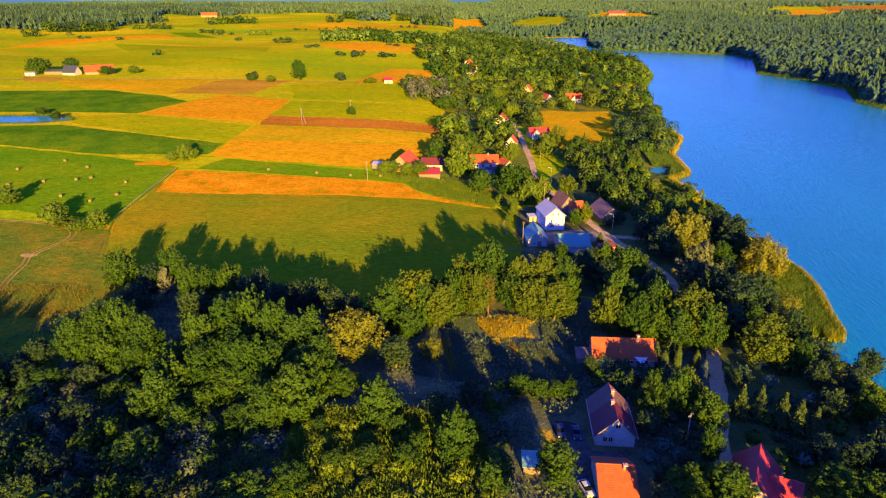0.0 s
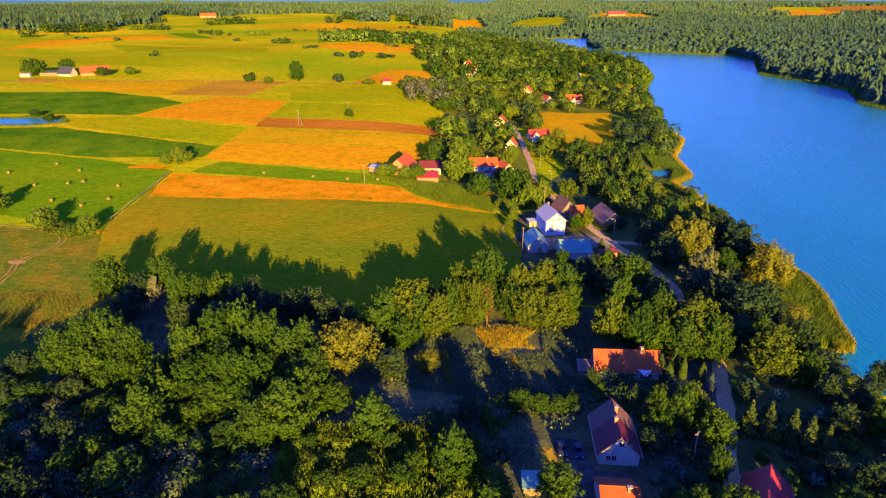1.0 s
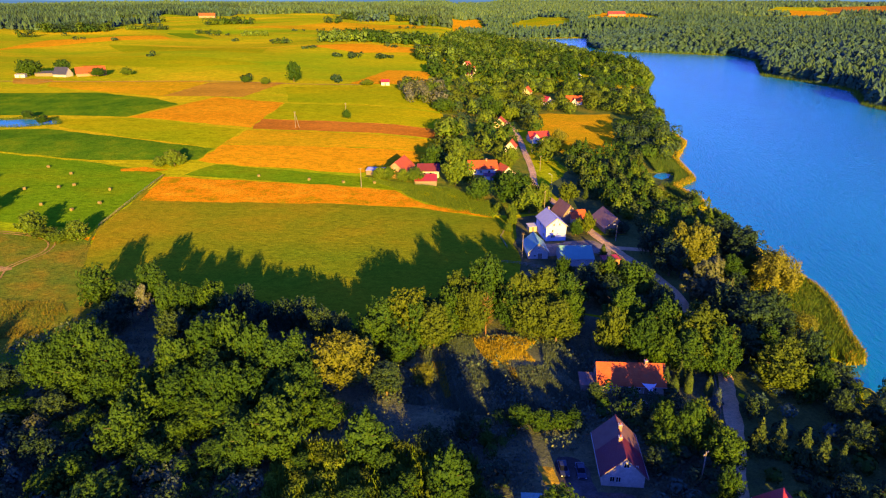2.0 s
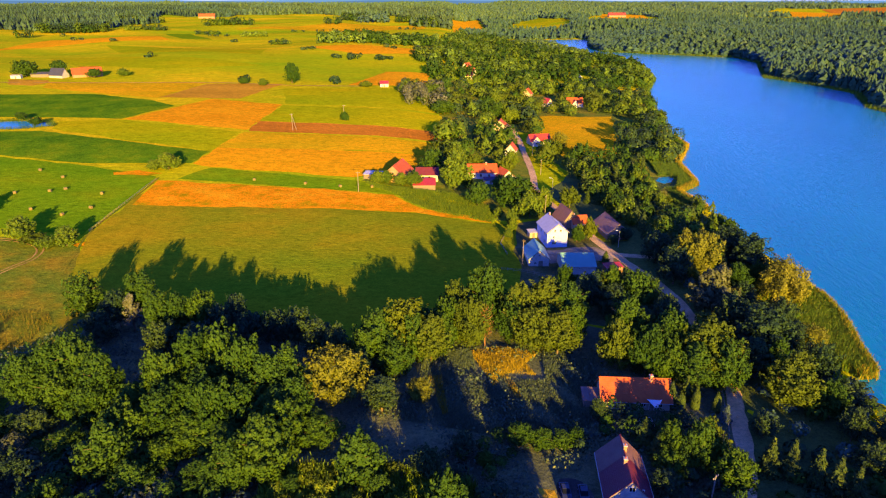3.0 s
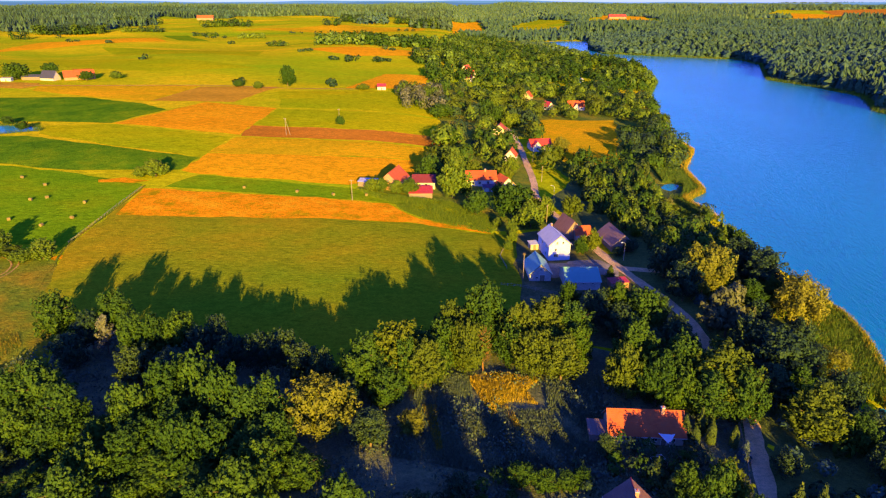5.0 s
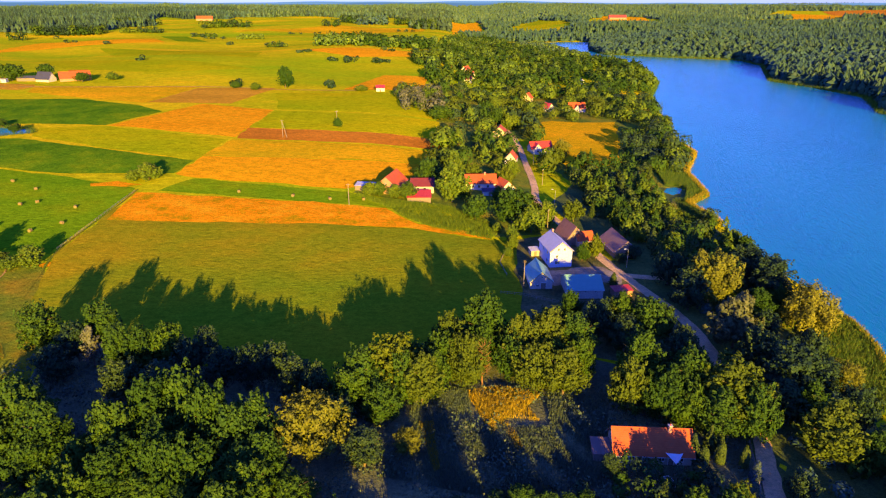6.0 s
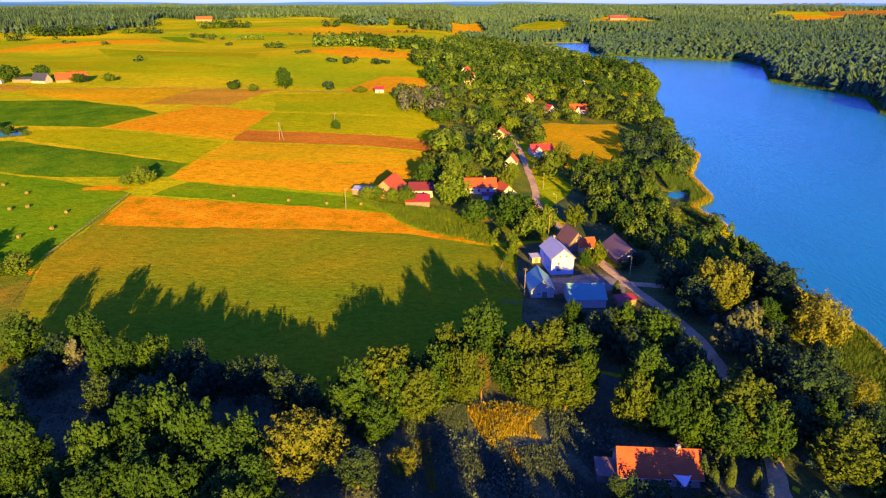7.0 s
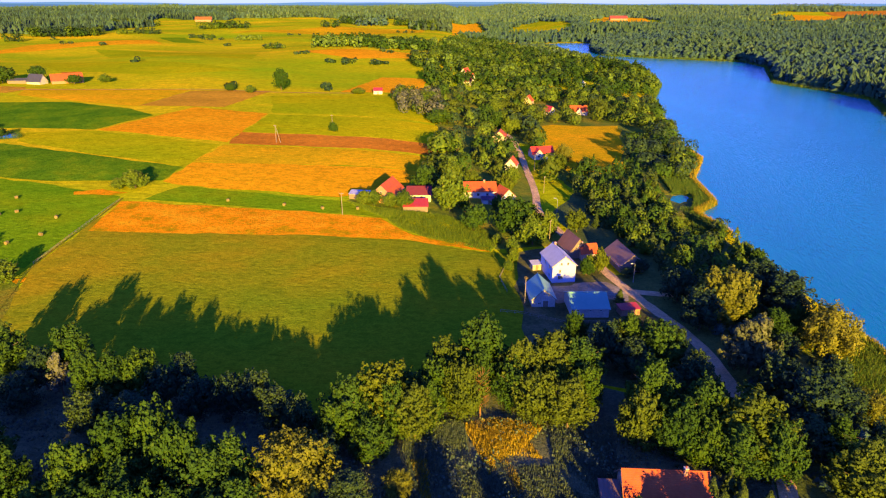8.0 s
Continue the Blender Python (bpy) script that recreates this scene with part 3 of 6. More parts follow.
def crown_sprays(rng, tall, wide, low, lobes, leaves, size, form):
    """Places, facings and sizes of the sprays of a crown: upswept plumes of leaves at the ends of the limbs, with a coarser, shaded inside."""
    mid, half = (low + 1) / 2 * tall, (1 - low) / 2 * tall
    d = ball(rng, lobes)
    d[:, 2] = np.where(d[:, 2] < -0.7, -d[:, 2], d[:, 2])
    az, ph = np.arctan2(d[:, 1], d[:, 0]), rng.uniform(0, 6, 4)
    uneven = 1 + 0.1 * np.sin(3 * az + ph[0] + 2 * d[:, 2]) + 0.1 * np.sin(5 * d[:, 2] + ph[1] + az) + 0.06 * np.sin(7 * az + ph[2])
    reach = (rng.uniform(0.55, 1.0, lobes) ** 0.5 * uneven)[:, None]
    squeeze = np.ones((lobes, 1))
    if form == "tall":
        squeeze = 1 - 0.42 * np.clip(d[:, 2:], 0, 1)
    if form == "drop":
        squeeze = 1 - 0.6 * np.clip(d[:, 2:], 0, 1) + 0.12 * np.clip(-d[:, 2:], 0, 1)
    centre = np.concatenate([d[:, :2] * reach * squeeze * wide / 2, mid + d[:, 2:] * np.minimum(reach, 1.06) * half * 0.94], 1)
    axis = d * np.array([1, 1, 0.5]) + np.array([0, 0, {"weep": -0.5, "tall": 1.2}.get(form, 0.75)]) + 0.28 * rng.normal(size=d.shape)
    axis /= np.linalg.norm(axis, axis=1, keepdims=True)
    r = rng.uniform(0.075, 0.145, lobes) * wide * (12 / max(wide, 6)) ** 0.35
    long = r * rng.uniform(1.3, 2.8 if form == "tall" else 2.0, lobes)
    inner = leaves // 9
    pick = rng.integers(0, lobes, leaves)
    u = 1 - 1.9 * rng.random(leaves) ** 1.3
    radial = ball(rng, leaves)
    radial -= axis[pick] * np.sum(radial * axis[pick], 1, keepdims=True)
    radial /= np.maximum(np.linalg.norm(radial, axis=1, keepdims=True), 1e-6)
    depth = np.where(rng.random(leaves) < 0.15, rng.uniform(0.3, 0.8, leaves), rng.uniform(0.85, 1.1, leaves))
    girth = np.sqrt(np.clip(1 - u * u, 0, 1)) * np.where(u > 0, 1 - 0.3 * u, 1)
    at = centre[pick] + axis[pick] * (u * long[pick])[:, None] + radial * (r[pick] * girth * depth)[:, None]
    out = radial * 0.9 + axis[pick] * (0.7 * u)[:, None] + 0.3 * d[pick]
    big = size * rng.uniform(0.55, 1.3, leaves)
    # the shaded inside, so that the crown is not seen through
    fill = ball(rng, inner) * rng.uniform(0.3, 0.72, (inner, 1))
    at[:inner] = fill * np.array([wide / 2, wide / 2, half]) + np.array([0, 0, mid])
    at[:inner, :2] *= 1 - 0.35 * np.clip(fill[:, 2:] / 0.72, 0, 1)
    out[:inner], big[:inner] = fill, size * rng.uniform(1.6, 2.6, inner)
    if form == "weep":
        at[:, 2] -= rng.random(leaves) ** 2 * 0.12 * tall
    # hold the crown to the height and the width asked for
    at[:, 2] *= tall / np.quantile(at[:, 2], 0.995)
    at[:, :2] *= wide / 2 / np.quantile(np.hypot(at[:, 0], at[:, 1]), 0.97)
    at[:, 2] = np.maximum(at[:, 2], 0.3)
    return at, out + 0.3 * rng.normal(size=(leaves, 3)), big


def spire_sprays(rng, tall, wide, leaves, size):
    """The sprays of a conifer: drooping tiers of boughs round a straight stem."""
    tiers = 13
    k = 1 - np.sqrt(rng.random(leaves))
    level = np.floor(k * tiers) / tiers
    bough = rng.integers(0, 9, leaves) / 9 * math.tau + level * 11
    reach = rng.random(leaves) ** 0.6
    r = reach * (1 - level) * wide / 2 * (0.8 + 0.25 * np.sin(bough * 3 + level * 20)) + 0.1
    a = bough + rng.normal(0, 0.16, leaves)
    at = np.stack([np.cos(a) * r, np.sin(a) * r, 0.05 * tall + level * 0.93 * tall - reach * 0.06 * tall + rng.normal(0, 0.012, leaves) * tall], 1)
    return at, np.stack([np.cos(a) * 0.6, np.sin(a) * 0.6, np.full(leaves, 0.8)], 1) + 0.4 * rng.normal(size=(leaves, 3)), size * rng.uniform(0.6, 1.3, leaves)


def stem(rng, tall, wide, low, thick, limbs=7):
    s = Shape()
    lean = rng.normal(0, 0.02, 2)
    s.tube([(lean[0] * z, lean[1] * z, z) for z in (-0.4, 0.3, 0.25 * tall, 0.55 * tall, 0.88 * tall)],
           [thick * 1.5, thick * 1.1, thick * 0.8, thick * 0.45, thick * 0.1], 8)
    for i in range(limbs):
        a, z = i * 2.4 + rng.random(), tall * (max(low, 0.16) + 0.08 * i)
        reach = wide * rng.uniform(0.28, 0.42)
        s.tube([(lean[0] * z, lean[1] * z, z), (math.cos(a) * reach * 0.5, math.sin(a) * reach * 0.5, z + 0.05 * tall), (math.cos(a) * reach, math.sin(a) * reach, z + 0.15 * tall)],
               [thick * 0.45, thick * 0.28, thick * 0.08], 5)
    return s


# kind: leaves' material, form, lowest crown, lobes, sprays, spray size, label
KINDS = {
    "a": ("leaf", "tall", 0.03, 145, 9000, 0.34, "tall broadleaved tree with a dense green clumped crown"),
    "b": ("leaf_olive", "tall", 0.03, 145, 9000, 0.34, "tall broadleaved tree with sunny yellow green foliage"),
    "r": ("leaf", "round", 0.04, 105, 6000, 0.36, "rounded bright green broadleaved tree"),
    "d": ("leaf_dark", "round", 0.03, 105, 5600, 0.36, "bushy green tree, its leaves darkened for shade"),
    "y": ("leaf_gold", "round", 0.1, 120, 11000, 0.26, "large tree with yellowing golden foliage"),
    "g": ("leaf_grey", "tall", 0.1, 56, 6000, 0.42, "grey green tree with a loose crown"),
    "s": ("leaf_silver", "drop", 0.1, 26, 1600, 0.5, "small silvery willow at the edge of the wood"),
    "w": ("leaf_gold", "weep", 0.06, 120, 11000, 0.27, "broad weeping willow with pale golden leaves"),
    "p": ("leaf", "drop", 0.02, 90, 5200, 0.42, "pointed bright green tree standing in tall weeds"),
    "c": ("needle", "spire", 0.05, 0, 3200, 0.6, "slim green conifer beside the gardens"),
    "m": ("grove", "tall", 0.04, 90, 3000, 0.56, "village tree with a full green crown"),
    "n": ("leaf", "round", 0.04, 90, 3000, 0.56, "dark green village tree"),
    "o": ("leaf_olive", "round", 0.04, 70, 2400, 0.62, "village tree with yellowish foliage"),
    "h": ("leaf", "round", 0.38, 60, 2600, 0.5, "high crowned tree out of view, added for its shade"),
    "e": ("needle", "spire", 0.04, 0, 1000, 0.9, "dark spruce among the village gardens"),
}
VARIANTS = {"a": 6, "b": 3, "r": 4, "d": 4, "y": 2, "m": 4, "n": 3, "c": 2}
made, count = {}, {}


def tree(kind, x, y, tall, wide, turn=None):
    mat, form, low, lobes, leaves, size, label = KINDS[kind]
    count[kind] = count.get(kind, -1) + 1
    key = kind, count[kind] % VARIANTS.get(kind, 1)
    turn = (x * 37 + y * 53) % 360 if turn is None else turn
    m = pose(x, y, float(terrain(x, y)) - 0.05, 0, 0, turn)
    if key not in made:
        rng = np.random.default_rng(100 + len(made))
        e = base("tree", x, y, turn, label=label, category="tree", group="trees")
        if form == "spire":
            sp = spire_sprays(rng, tall, wide, leaves, size * 0.62 * (wide / 5) ** 0.4)
        else:
            sp = crown_sprays(rng, tall, wide, low, lobes, leaves, size * (wide * wide * tall / 1000) ** (1 / 3), form)
        part("trunk", stem(rng, tall, wide, low, 0.018 * tall + 0.03, 0 if form == "spire" else 7), M["bark"], e, "", True)
        part("crown", quads("crown", sprays(rng, *sp), M[mat]), None, e)
        made[key] = e, tall, wide
        return e
    e, t0, w0 = made[key]
    return copy_thing(e, m @ Matrix.Diagonal((wide / w0, wide / w0, tall / t0, 1)))


BACK_ROW = [
    (-95.6, 172.6, 13, 10.3, "r"), (-85.2, 168.8, 12, 8.2, "d"), (-80.5, 173.3, 14, 8.3, "r"), (-80.3, 166.7, 11, 5.5, "s"), (-72.3, 164.2, 13, 7.2, "r"),
    (-66.9, 164.3, 12, 8, "r"), (-61.2, 165.2, 13, 8.3, "r"), (-56.2, 163.8, 11, 8.8, "d"), (-52.8, 166.9, 13, 5.8, "d"), (-46.9, 159.8, 11, 9.4, "d"),
    (-40.7, 160.1, 12, 8.1, "d"), (-35.5, 160.9, 12, 8.5, "d"), (-29.3, 155.6, 12, 7.9, "d"), (-24.3, 152.3, 12, 6.9, "d"), (-85.8, 160, 11, 7.8, "d"),
    (-67.5, 154.6, 11, 9.1, "d"), (-58.3, 154.2, 11, 9.1, "d"),
]
WEST_WOOD = [
    (-89.5, 134.9, 13, 8.4, "a"), (-85.7, 137.9, 14, 9.9, "a"), (-80, 139.6, 15, 11.3, "a"), (-72, 133.5, 14, 8.8, "a"), (-81.1, 132.7, 10, 9.4, "a"),
    (-72.9, 129, 9, 9.2, "a"), (-98.4, 133.9, 7, 7.6, "d"), (-100.1, 126.7, 6, 7.8, "d"), (-90.5, 123, 6, 9.4, "a"), (-81.7, 124.6, 6, 7.2, "d"),
    (-71.9, 119, 6, 7.7, "a"), (-64.6, 115.1, 6, 7.3, "d"), (-76.4, 110, 6, 6.5, "d"), (-85, 106.3, 6, 6.8, "d"),
]
ALDERS = [
    (-58.2, 132.6, 15, 9.5, "a"), (-53.7, 138.4, 16, 10.1, "a"), (-48.6, 141.4, 16, 11.4, "a"), (-41.1, 135.2, 16, 9.9, "a"), (-35.2, 131.3, 15, 9.5, "a"),
    (-31.6, 134.1, 15, 8.3, "a"), (-62.1, 128.8, 10, 8.6, "a"), (-54.5, 126.4, 11, 10.5, "a"), (-47.9, 128.2, 12, 11.7, "a"), (-39.7, 125.1, 12, 11.4, "a"),
    (-32.3, 124.8, 11, 10.2, "a"), (-47.9, 120.7, 8, 10.7, "a"), (-40.5, 118.2, 7, 10.6, "a"), (-34.2, 119.7, 6, 9.5, "a"), (-23.4, 122.6, 6, 9.1, "a"),
    (-52.4, 115, 6, 8, "a"), (-41.2, 109.8, 6, 8.2, "a"),
]
CENTRE = [
    (-22, 135.9, 13, 14.7, "y"), (-14.3, 155.1, 13, 10.9, "a"), (-6.9, 158.1, 14, 14.1, "a"), (-1, 152.5, 13, 9.6, "a"), (5.4, 168.6, 15, 9.4, "a"),
    (13.5, 174.2, 17, 12.3, "a"), (8.9, 159.5, 14, 9.3, "a"), (22.4, 167, 15, 10.6, "a"), (28.9, 169.5, 15, 11.4, "a"), (35.4, 169.4, 14, 10.8, "a"),
    (24.2, 159.6, 12, 10.9, "a"), (30.7, 156.5, 12, 10.1, "a"), (44.1, 180.6, 12, 9.3, "d"), (-9.4, 147.3, 9, 8.8, "a"), (-3.4, 136.4, 6, 5.5, "y"),
    (-11.4, 133, 8, 7.6, "d"), (-17.7, 142.7, 9, 7.1, "d"),
]
EAST = [
    (49.5, 184.1, 11, 9.9, "a"), (55.9, 180, 13, 13.8, "a"), (47.5, 157.4, 16, 10.1, "a"), (44, 150.9, 13, 8.9, "a"), (56, 152.3, 15, 11.6, "a"),
    (50.2, 147.6, 13, 9.6, "a"), (64, 147.4, 15, 15, "a"), (59.1, 141.6, 12, 8.4, "a"), (66.5, 141.2, 13, 9.2, "a"), (81.4, 203.1, 17, 16.7, "y"),
    (78.1, 178, 16, 13.9, "g"), (74.3, 199.6, 13, 11.3, "d"), (97.4, 216.2, 14, 13.3, "d"), (100.2, 205.1, 15, 12.7, "d"), (74.3, 217.3, 11, 11.4, "d"),
    (102.3, 187.3, 14, 14.6, "w"), (80.4, 154.9, 15, 13.9, "d"), (77.3, 164.6, 13, 9.6, "d"), (77.7, 134.9, 14, 11.3, "a"), (96, 159.9, 8, 8.2, "y"),
    (75.3, 147.3, 10, 8.8, "d"),
]
GARDEN = [
    (-13.5, 110.8, 11, 9.1, "p"), (2.6, 99.5, 12, 8.4, "p"), (9.7, 90.9, 9.5, 6.2, "r"), (20.8, 92.8, 9.5, 7.7, "r"), (-1, 112, 7, 6, "d"), (6, 118, 6, 5, "d"), (17.3, 120.9, 6, 5.8, "r"),
    (21.4, 120.2, 5, 4.5, "r"), (25.3, 120.9, 4, 4.3, "r"), (28.7, 121.8, 4, 3.8, "r"), (10.2, 114.6, 4, 3.1, "r"), (42.4, 122.2, 7, 6.3, "c"),
    (45.3, 112.9, 6, 7.1, "r"), (50.1, 114.9, 6, 5.5, "d"), (52.6, 116.6, 10, 7, "b"), (46.2, 96, 5, 4.8, "d"),
    (41, 92.5, 5, 5.1, "d"), (46.4, 90.3, 7, 6.6, "r"), (52, 134.8, 7, 4.1, "c"), (56.3, 137.6, 7, 3.3, "c"), (58.9, 139, 7, 3.4, "c"),
    (42.3, 108.3, 5, 5.8, "d"),
]
SHORE = [
    (63.5, 113.6, 9, 5.6, "c"), (67, 112.8, 9.5, 4.8, "c"), (70.6, 110.4, 9.5, 5.2, "c"), (73.2, 108.6, 9, 5.4, "c"), (75.4, 106.6, 8.5, 5, "c"),
    (67.5, 124.3, 6, 5.6, "d"), (91.9, 121.1, 9, 7.5, "d"), (90.9, 113.2, 9, 7.8, "a"), (69.6, 89.1, 8, 8.9, "a"), (81, 96.5, 9, 7.3, "d"),
    (90.9, 134.9, 8, 9.6, "d"), (83.4, 114.3, 7, 7.2, "d"), (77.8, 96, 8, 6.3, "d"), (101, 130.1, 8, 6.6, "d"), (72.2, 98.7, 7, 5.3, "d"),
    (67.7, 99.5, 5, 4.3, "d"), (89.1, 102.2, 9, 8.7, "d"), (82, 88.8, 9, 8.8, "d"), (74.1, 86.9, 8, 6.8, "a"),
]
THICKET = [
    (-66.7, 103.9, 7, 6.9, "a"), (-53.6, 106.5, 8, 7.5, "a"), (-68.8, 99.5, 7, 5.4, "r"), (-58, 96.4, 8, 10.9, "r"), (-73.6, 92.7, 8, 7.1, "d"),
    (-82.3, 99.5, 8, 6.4, "d"), (-56, 85.7, 8, 7.7, "r"), (-33.9, 85.9, 8, 10, "r"), (-27.2, 89.8, 7, 7, "r"), (-50.4, 87.6, 7, 6.3, "d"),
    (-65, 84.6, 8, 7.6, "d"), (-40.5, 85.1, 7, 6.7, "d"), (-14.3, 97.8, 5, 6.4, "r"), (-6.8, 97.7, 5, 5.3, "r"), (-20.7, 97.3, 4, 5.3, "r"),
    (-25.8, 107.8, 4, 4.6, "r"), (-73.1, 85.4, 8, 7.7, "d"), (-9.6, 107.3, 5, 4.6, "r"), (-4.8, 101.1, 5, 4.4, "r"),
]
for row in (BACK_ROW, WEST_WOOD, ALDERS, CENTRE, EAST, GARDEN, SHORE, THICKET):
    for i, (x, y, tall, wide, kind) in enumerate(row):
        if kind == "a" and (row is CENTRE and i % 4 != 1 or row is EAST and i % 3 == 0):
            kind = "b"
        if row is BACK_ROW and kind == "d":
            tall *= 0.88
        if row is ALDERS:
            tall *= 1.02
        tree(kind, x, y, tall, wide * (1.06 if row in (ALDERS, WEST_WOOD, BACK_ROW) else 1.02))

# h: high-crowned trees out of view, added to shade houses and garden
for x, y, tall, wide, kind in ((42, 87, 9, 8, "r"), (49, 86, 10, 9, "r"), (54, 107.5, 10.5, 7.5, "r"), (51, 98.5, 9, 4.5, "r"), (42, 70, 13.5, 9.5, "h"), (49.5, 113, 12.5, 6, "r"), (35, 130.5, 5, 4, "d"), (18.5, 68, 19, 11, "h"), (45.5, 116, 10, 5, "r"), (44, 118, 8, 5, "c"), (-108, 122, 12, 9, "a"), (-112, 112, 13, 9, "a"), (-105, 108, 12, 9, "d"), (-118, 118, 13, 9, "a"), (-124, 128, 11, 8, "d"), (-101, 119, 10, 8, "a"), (50.5, 183, 13, 8, "a"), (38, 189, 11, 7, "a"), (69.5, 239, 5, 6, "d"), (64, 235, 3.6, 4.5, "d"), (65, 285, 7, 4, "c"), (69, 283, 7, 4, "c"), (73, 285, 7, 4, "c"), (79, 288, 7, 4, "c"), (82, 285, 7, 4, "c"), (38.4, 84.5, 8, 5, "d"), (61, 70, 13, 4.5, "h"), (66, 71, 13, 4, "h")):
    tree(kind, x, y, tall, wide)

# footprints that no tree, bush or far wood may enter: x, y, radius
TAKEN = [(41.8, 236, 10), (33.5, 219, 8), (45, 212, 9), (58, 210, 5), (66, 246, 10), (53, 254, 7), (44, 137, 10), (34.6, 110, 9), (31, 94, 8), (56, 91, 9), (17, 98, 5),
         (-20, 308, 11), (-31, 305, 6), (-7, 297, 8), (-6, 310, 7), (20, 320, 11), (31, 316, 7), (39.5, 441, 9), (40, 371, 7), (60, 404, 10), (110, 555, 10), (88, 557, 6), (27, 746, 8)]
road_line = smooth_line(ROAD, 4)


def free(x, y, gap, road_gap=4.5):
    """Whether a tree may stand there: off the buildings, off the road and not close in front of a village house."""
    for a, b, r in TAKEN:
        if (x - a) ** 2 + (y - b) ** 2 < (r + gap) ** 2 or (b > 250 and abs(x - a) < r and b - (26 if b < 420 else 38) < y < b):
            return False
    return all((x - p.x) ** 2 + (y - p.y) ** 2 > road_gap ** 2 for p in road_line)


def scattered(ring, spacing, seed, gap=2.0, road_gap=5.5, avoid=(), limit=100000):
    """Uneven places inside an outline, none closer than the spacing."""
    rng = np.random.default_rng(seed)
    a = np.array(ring, float)
    area = (a[:, 0].max() - a[:, 0].min()) * (a[:, 1].max() - a[:, 1].min())
    tries = int(area / spacing ** 2 * 5)
    p = rng.uniform(a.min(0), a.max(0), (tries, 2))
    ok = ring_distance(ring, p[:, 0], p[:, 1]) < 0
    for other, margin in avoid:
        ok &= ring_distance(other, p[:, 0], p[:, 1]) > margin
    ok &= ring_distance(LAKE, p[:, 0], p[:, 1]) > 1.5
    kept, cells = [], {}
    for x, y in p[ok]:
        c = int(x // spacing), int(y // spacing)
        if any((x - q[0]) ** 2 + (y - q[1]) ** 2 < spacing ** 2 for i in (-1, 0, 1) for j in (-1, 0, 1) for q in cells.get((c[0] + i, c[1] + j), ())):
            continue
        if y < 800 and not free(x, y, gap, road_gap):
            continue
        cells.setdefault(c, []).append((x, y))
        kept.append((float(x), float(y)))
        if len(kept) >= limit:
            break
    return kept


PASTURE = next(f[3] for f in FIELDS if "dry golden pasture" in f[0])
VILLAGE = [(34, 262), (52, 300), (58, 372), (68, 372), (100, 372), (122, 330), (130, 365), (150, 408), (152, 434), (172, 545), (190, 640), (80, 650), (-5, 640), (2, 560), (-2, 470), (4, 400), (-4, 340), (-12, 326), (12, 326), (28, 300)]
LAKESIDE = [(72, 262), (76, 240), (74, 222), (92, 208), (112, 228), (112, 245), (113, 280), (111, 303), (120, 326), (100, 372), (66, 366), (66, 300)]
rng_ = random.Random(11)
CAPE = [(92, 262), (104, 262), (116, 290), (130, 322), (134, 352), (112, 352), (104, 338), (100, 312), (97, 290)]
FORE = [(66, 330), (102, 330), (102, 374), (66, 374)]
for ring, spacing, seed in ((VILLAGE, 9.0, 3), (LAKESIDE, 7.5, 4)):
    for x, y in scattered(ring, spacing, seed, 1.0, 8.5, [(PASTURE, 2.0), (FORE, 0.0), (CAPE, 0.0)]):
        if y > 345:
            continue
        kind = rng_.choice("mmmmmnooe" if ring is VILLAGE else "mmneee")
        tall = rng_.uniform(6, 11) if y > 300 else rng_.uniform(5, 9)
        tree(kind, x, y, tall * (1.15 if kind == "e" else 1), tall * rng_.uniform(0.75, 1.0) * (0.5 if kind == "e" else 1))
ALDER_WOOD = [(-62, 108), (-58, 134), (-44, 141), (-30, 134), (-24, 116), (-36, 104), (-52, 104)]
SHORE_WOOD = [(78, 150), (78, 172), (88, 214), (100, 222), (108, 214), (100, 200), (94, 176), (90, 160), (90, 130), (96, 90), (108, 60), (92, 60), (86, 96), (84, 130)]
SOUTH_WOOD = [(-90, 12), (110, 12), (104, 60), (86, 70), (62, 62), (40, 74), (-10, 72), (-90, 74)]
near = [(x, y) for row in (BACK_ROW, WEST_WOOD, ALDERS, CENTRE, EAST, GARDEN, SHORE, THICKET) for x, y, *_ in row]
CENTRE_ROW = [(-20, 150), (-16, 158), (2, 163), (10, 172), (22, 174), (42, 174), (40, 163), (26, 160), (10, 160), (0, 154)]
EAST_ROW = [(44, 166), (46, 186), (60, 190), (66, 176), (66, 152), (58, 140), (42, 146)]
for ring, spacing, seed, kinds, lo, hi in ((CENTRE_ROW, 5.5, 18, "a", 9, 13), (EAST_ROW, 7.5, 19, "ad", 8, 12), (ALDER_WOOD, 5.5, 6, "a", 11, 14), (SHORE_WOOD, 8.0, 7, "dda", 8, 12)):
    for x, y in scattered(ring, spacing, seed, 1.0, 7.0):
        if all((x - a) ** 2 + (y - b) ** 2 > 14 for a, b in near):
            tall = rng_.uniform(lo, hi)
            tree(rng_.choice(kinds), x, y, tall, tall * rng_.uniform(0.65, 0.85))
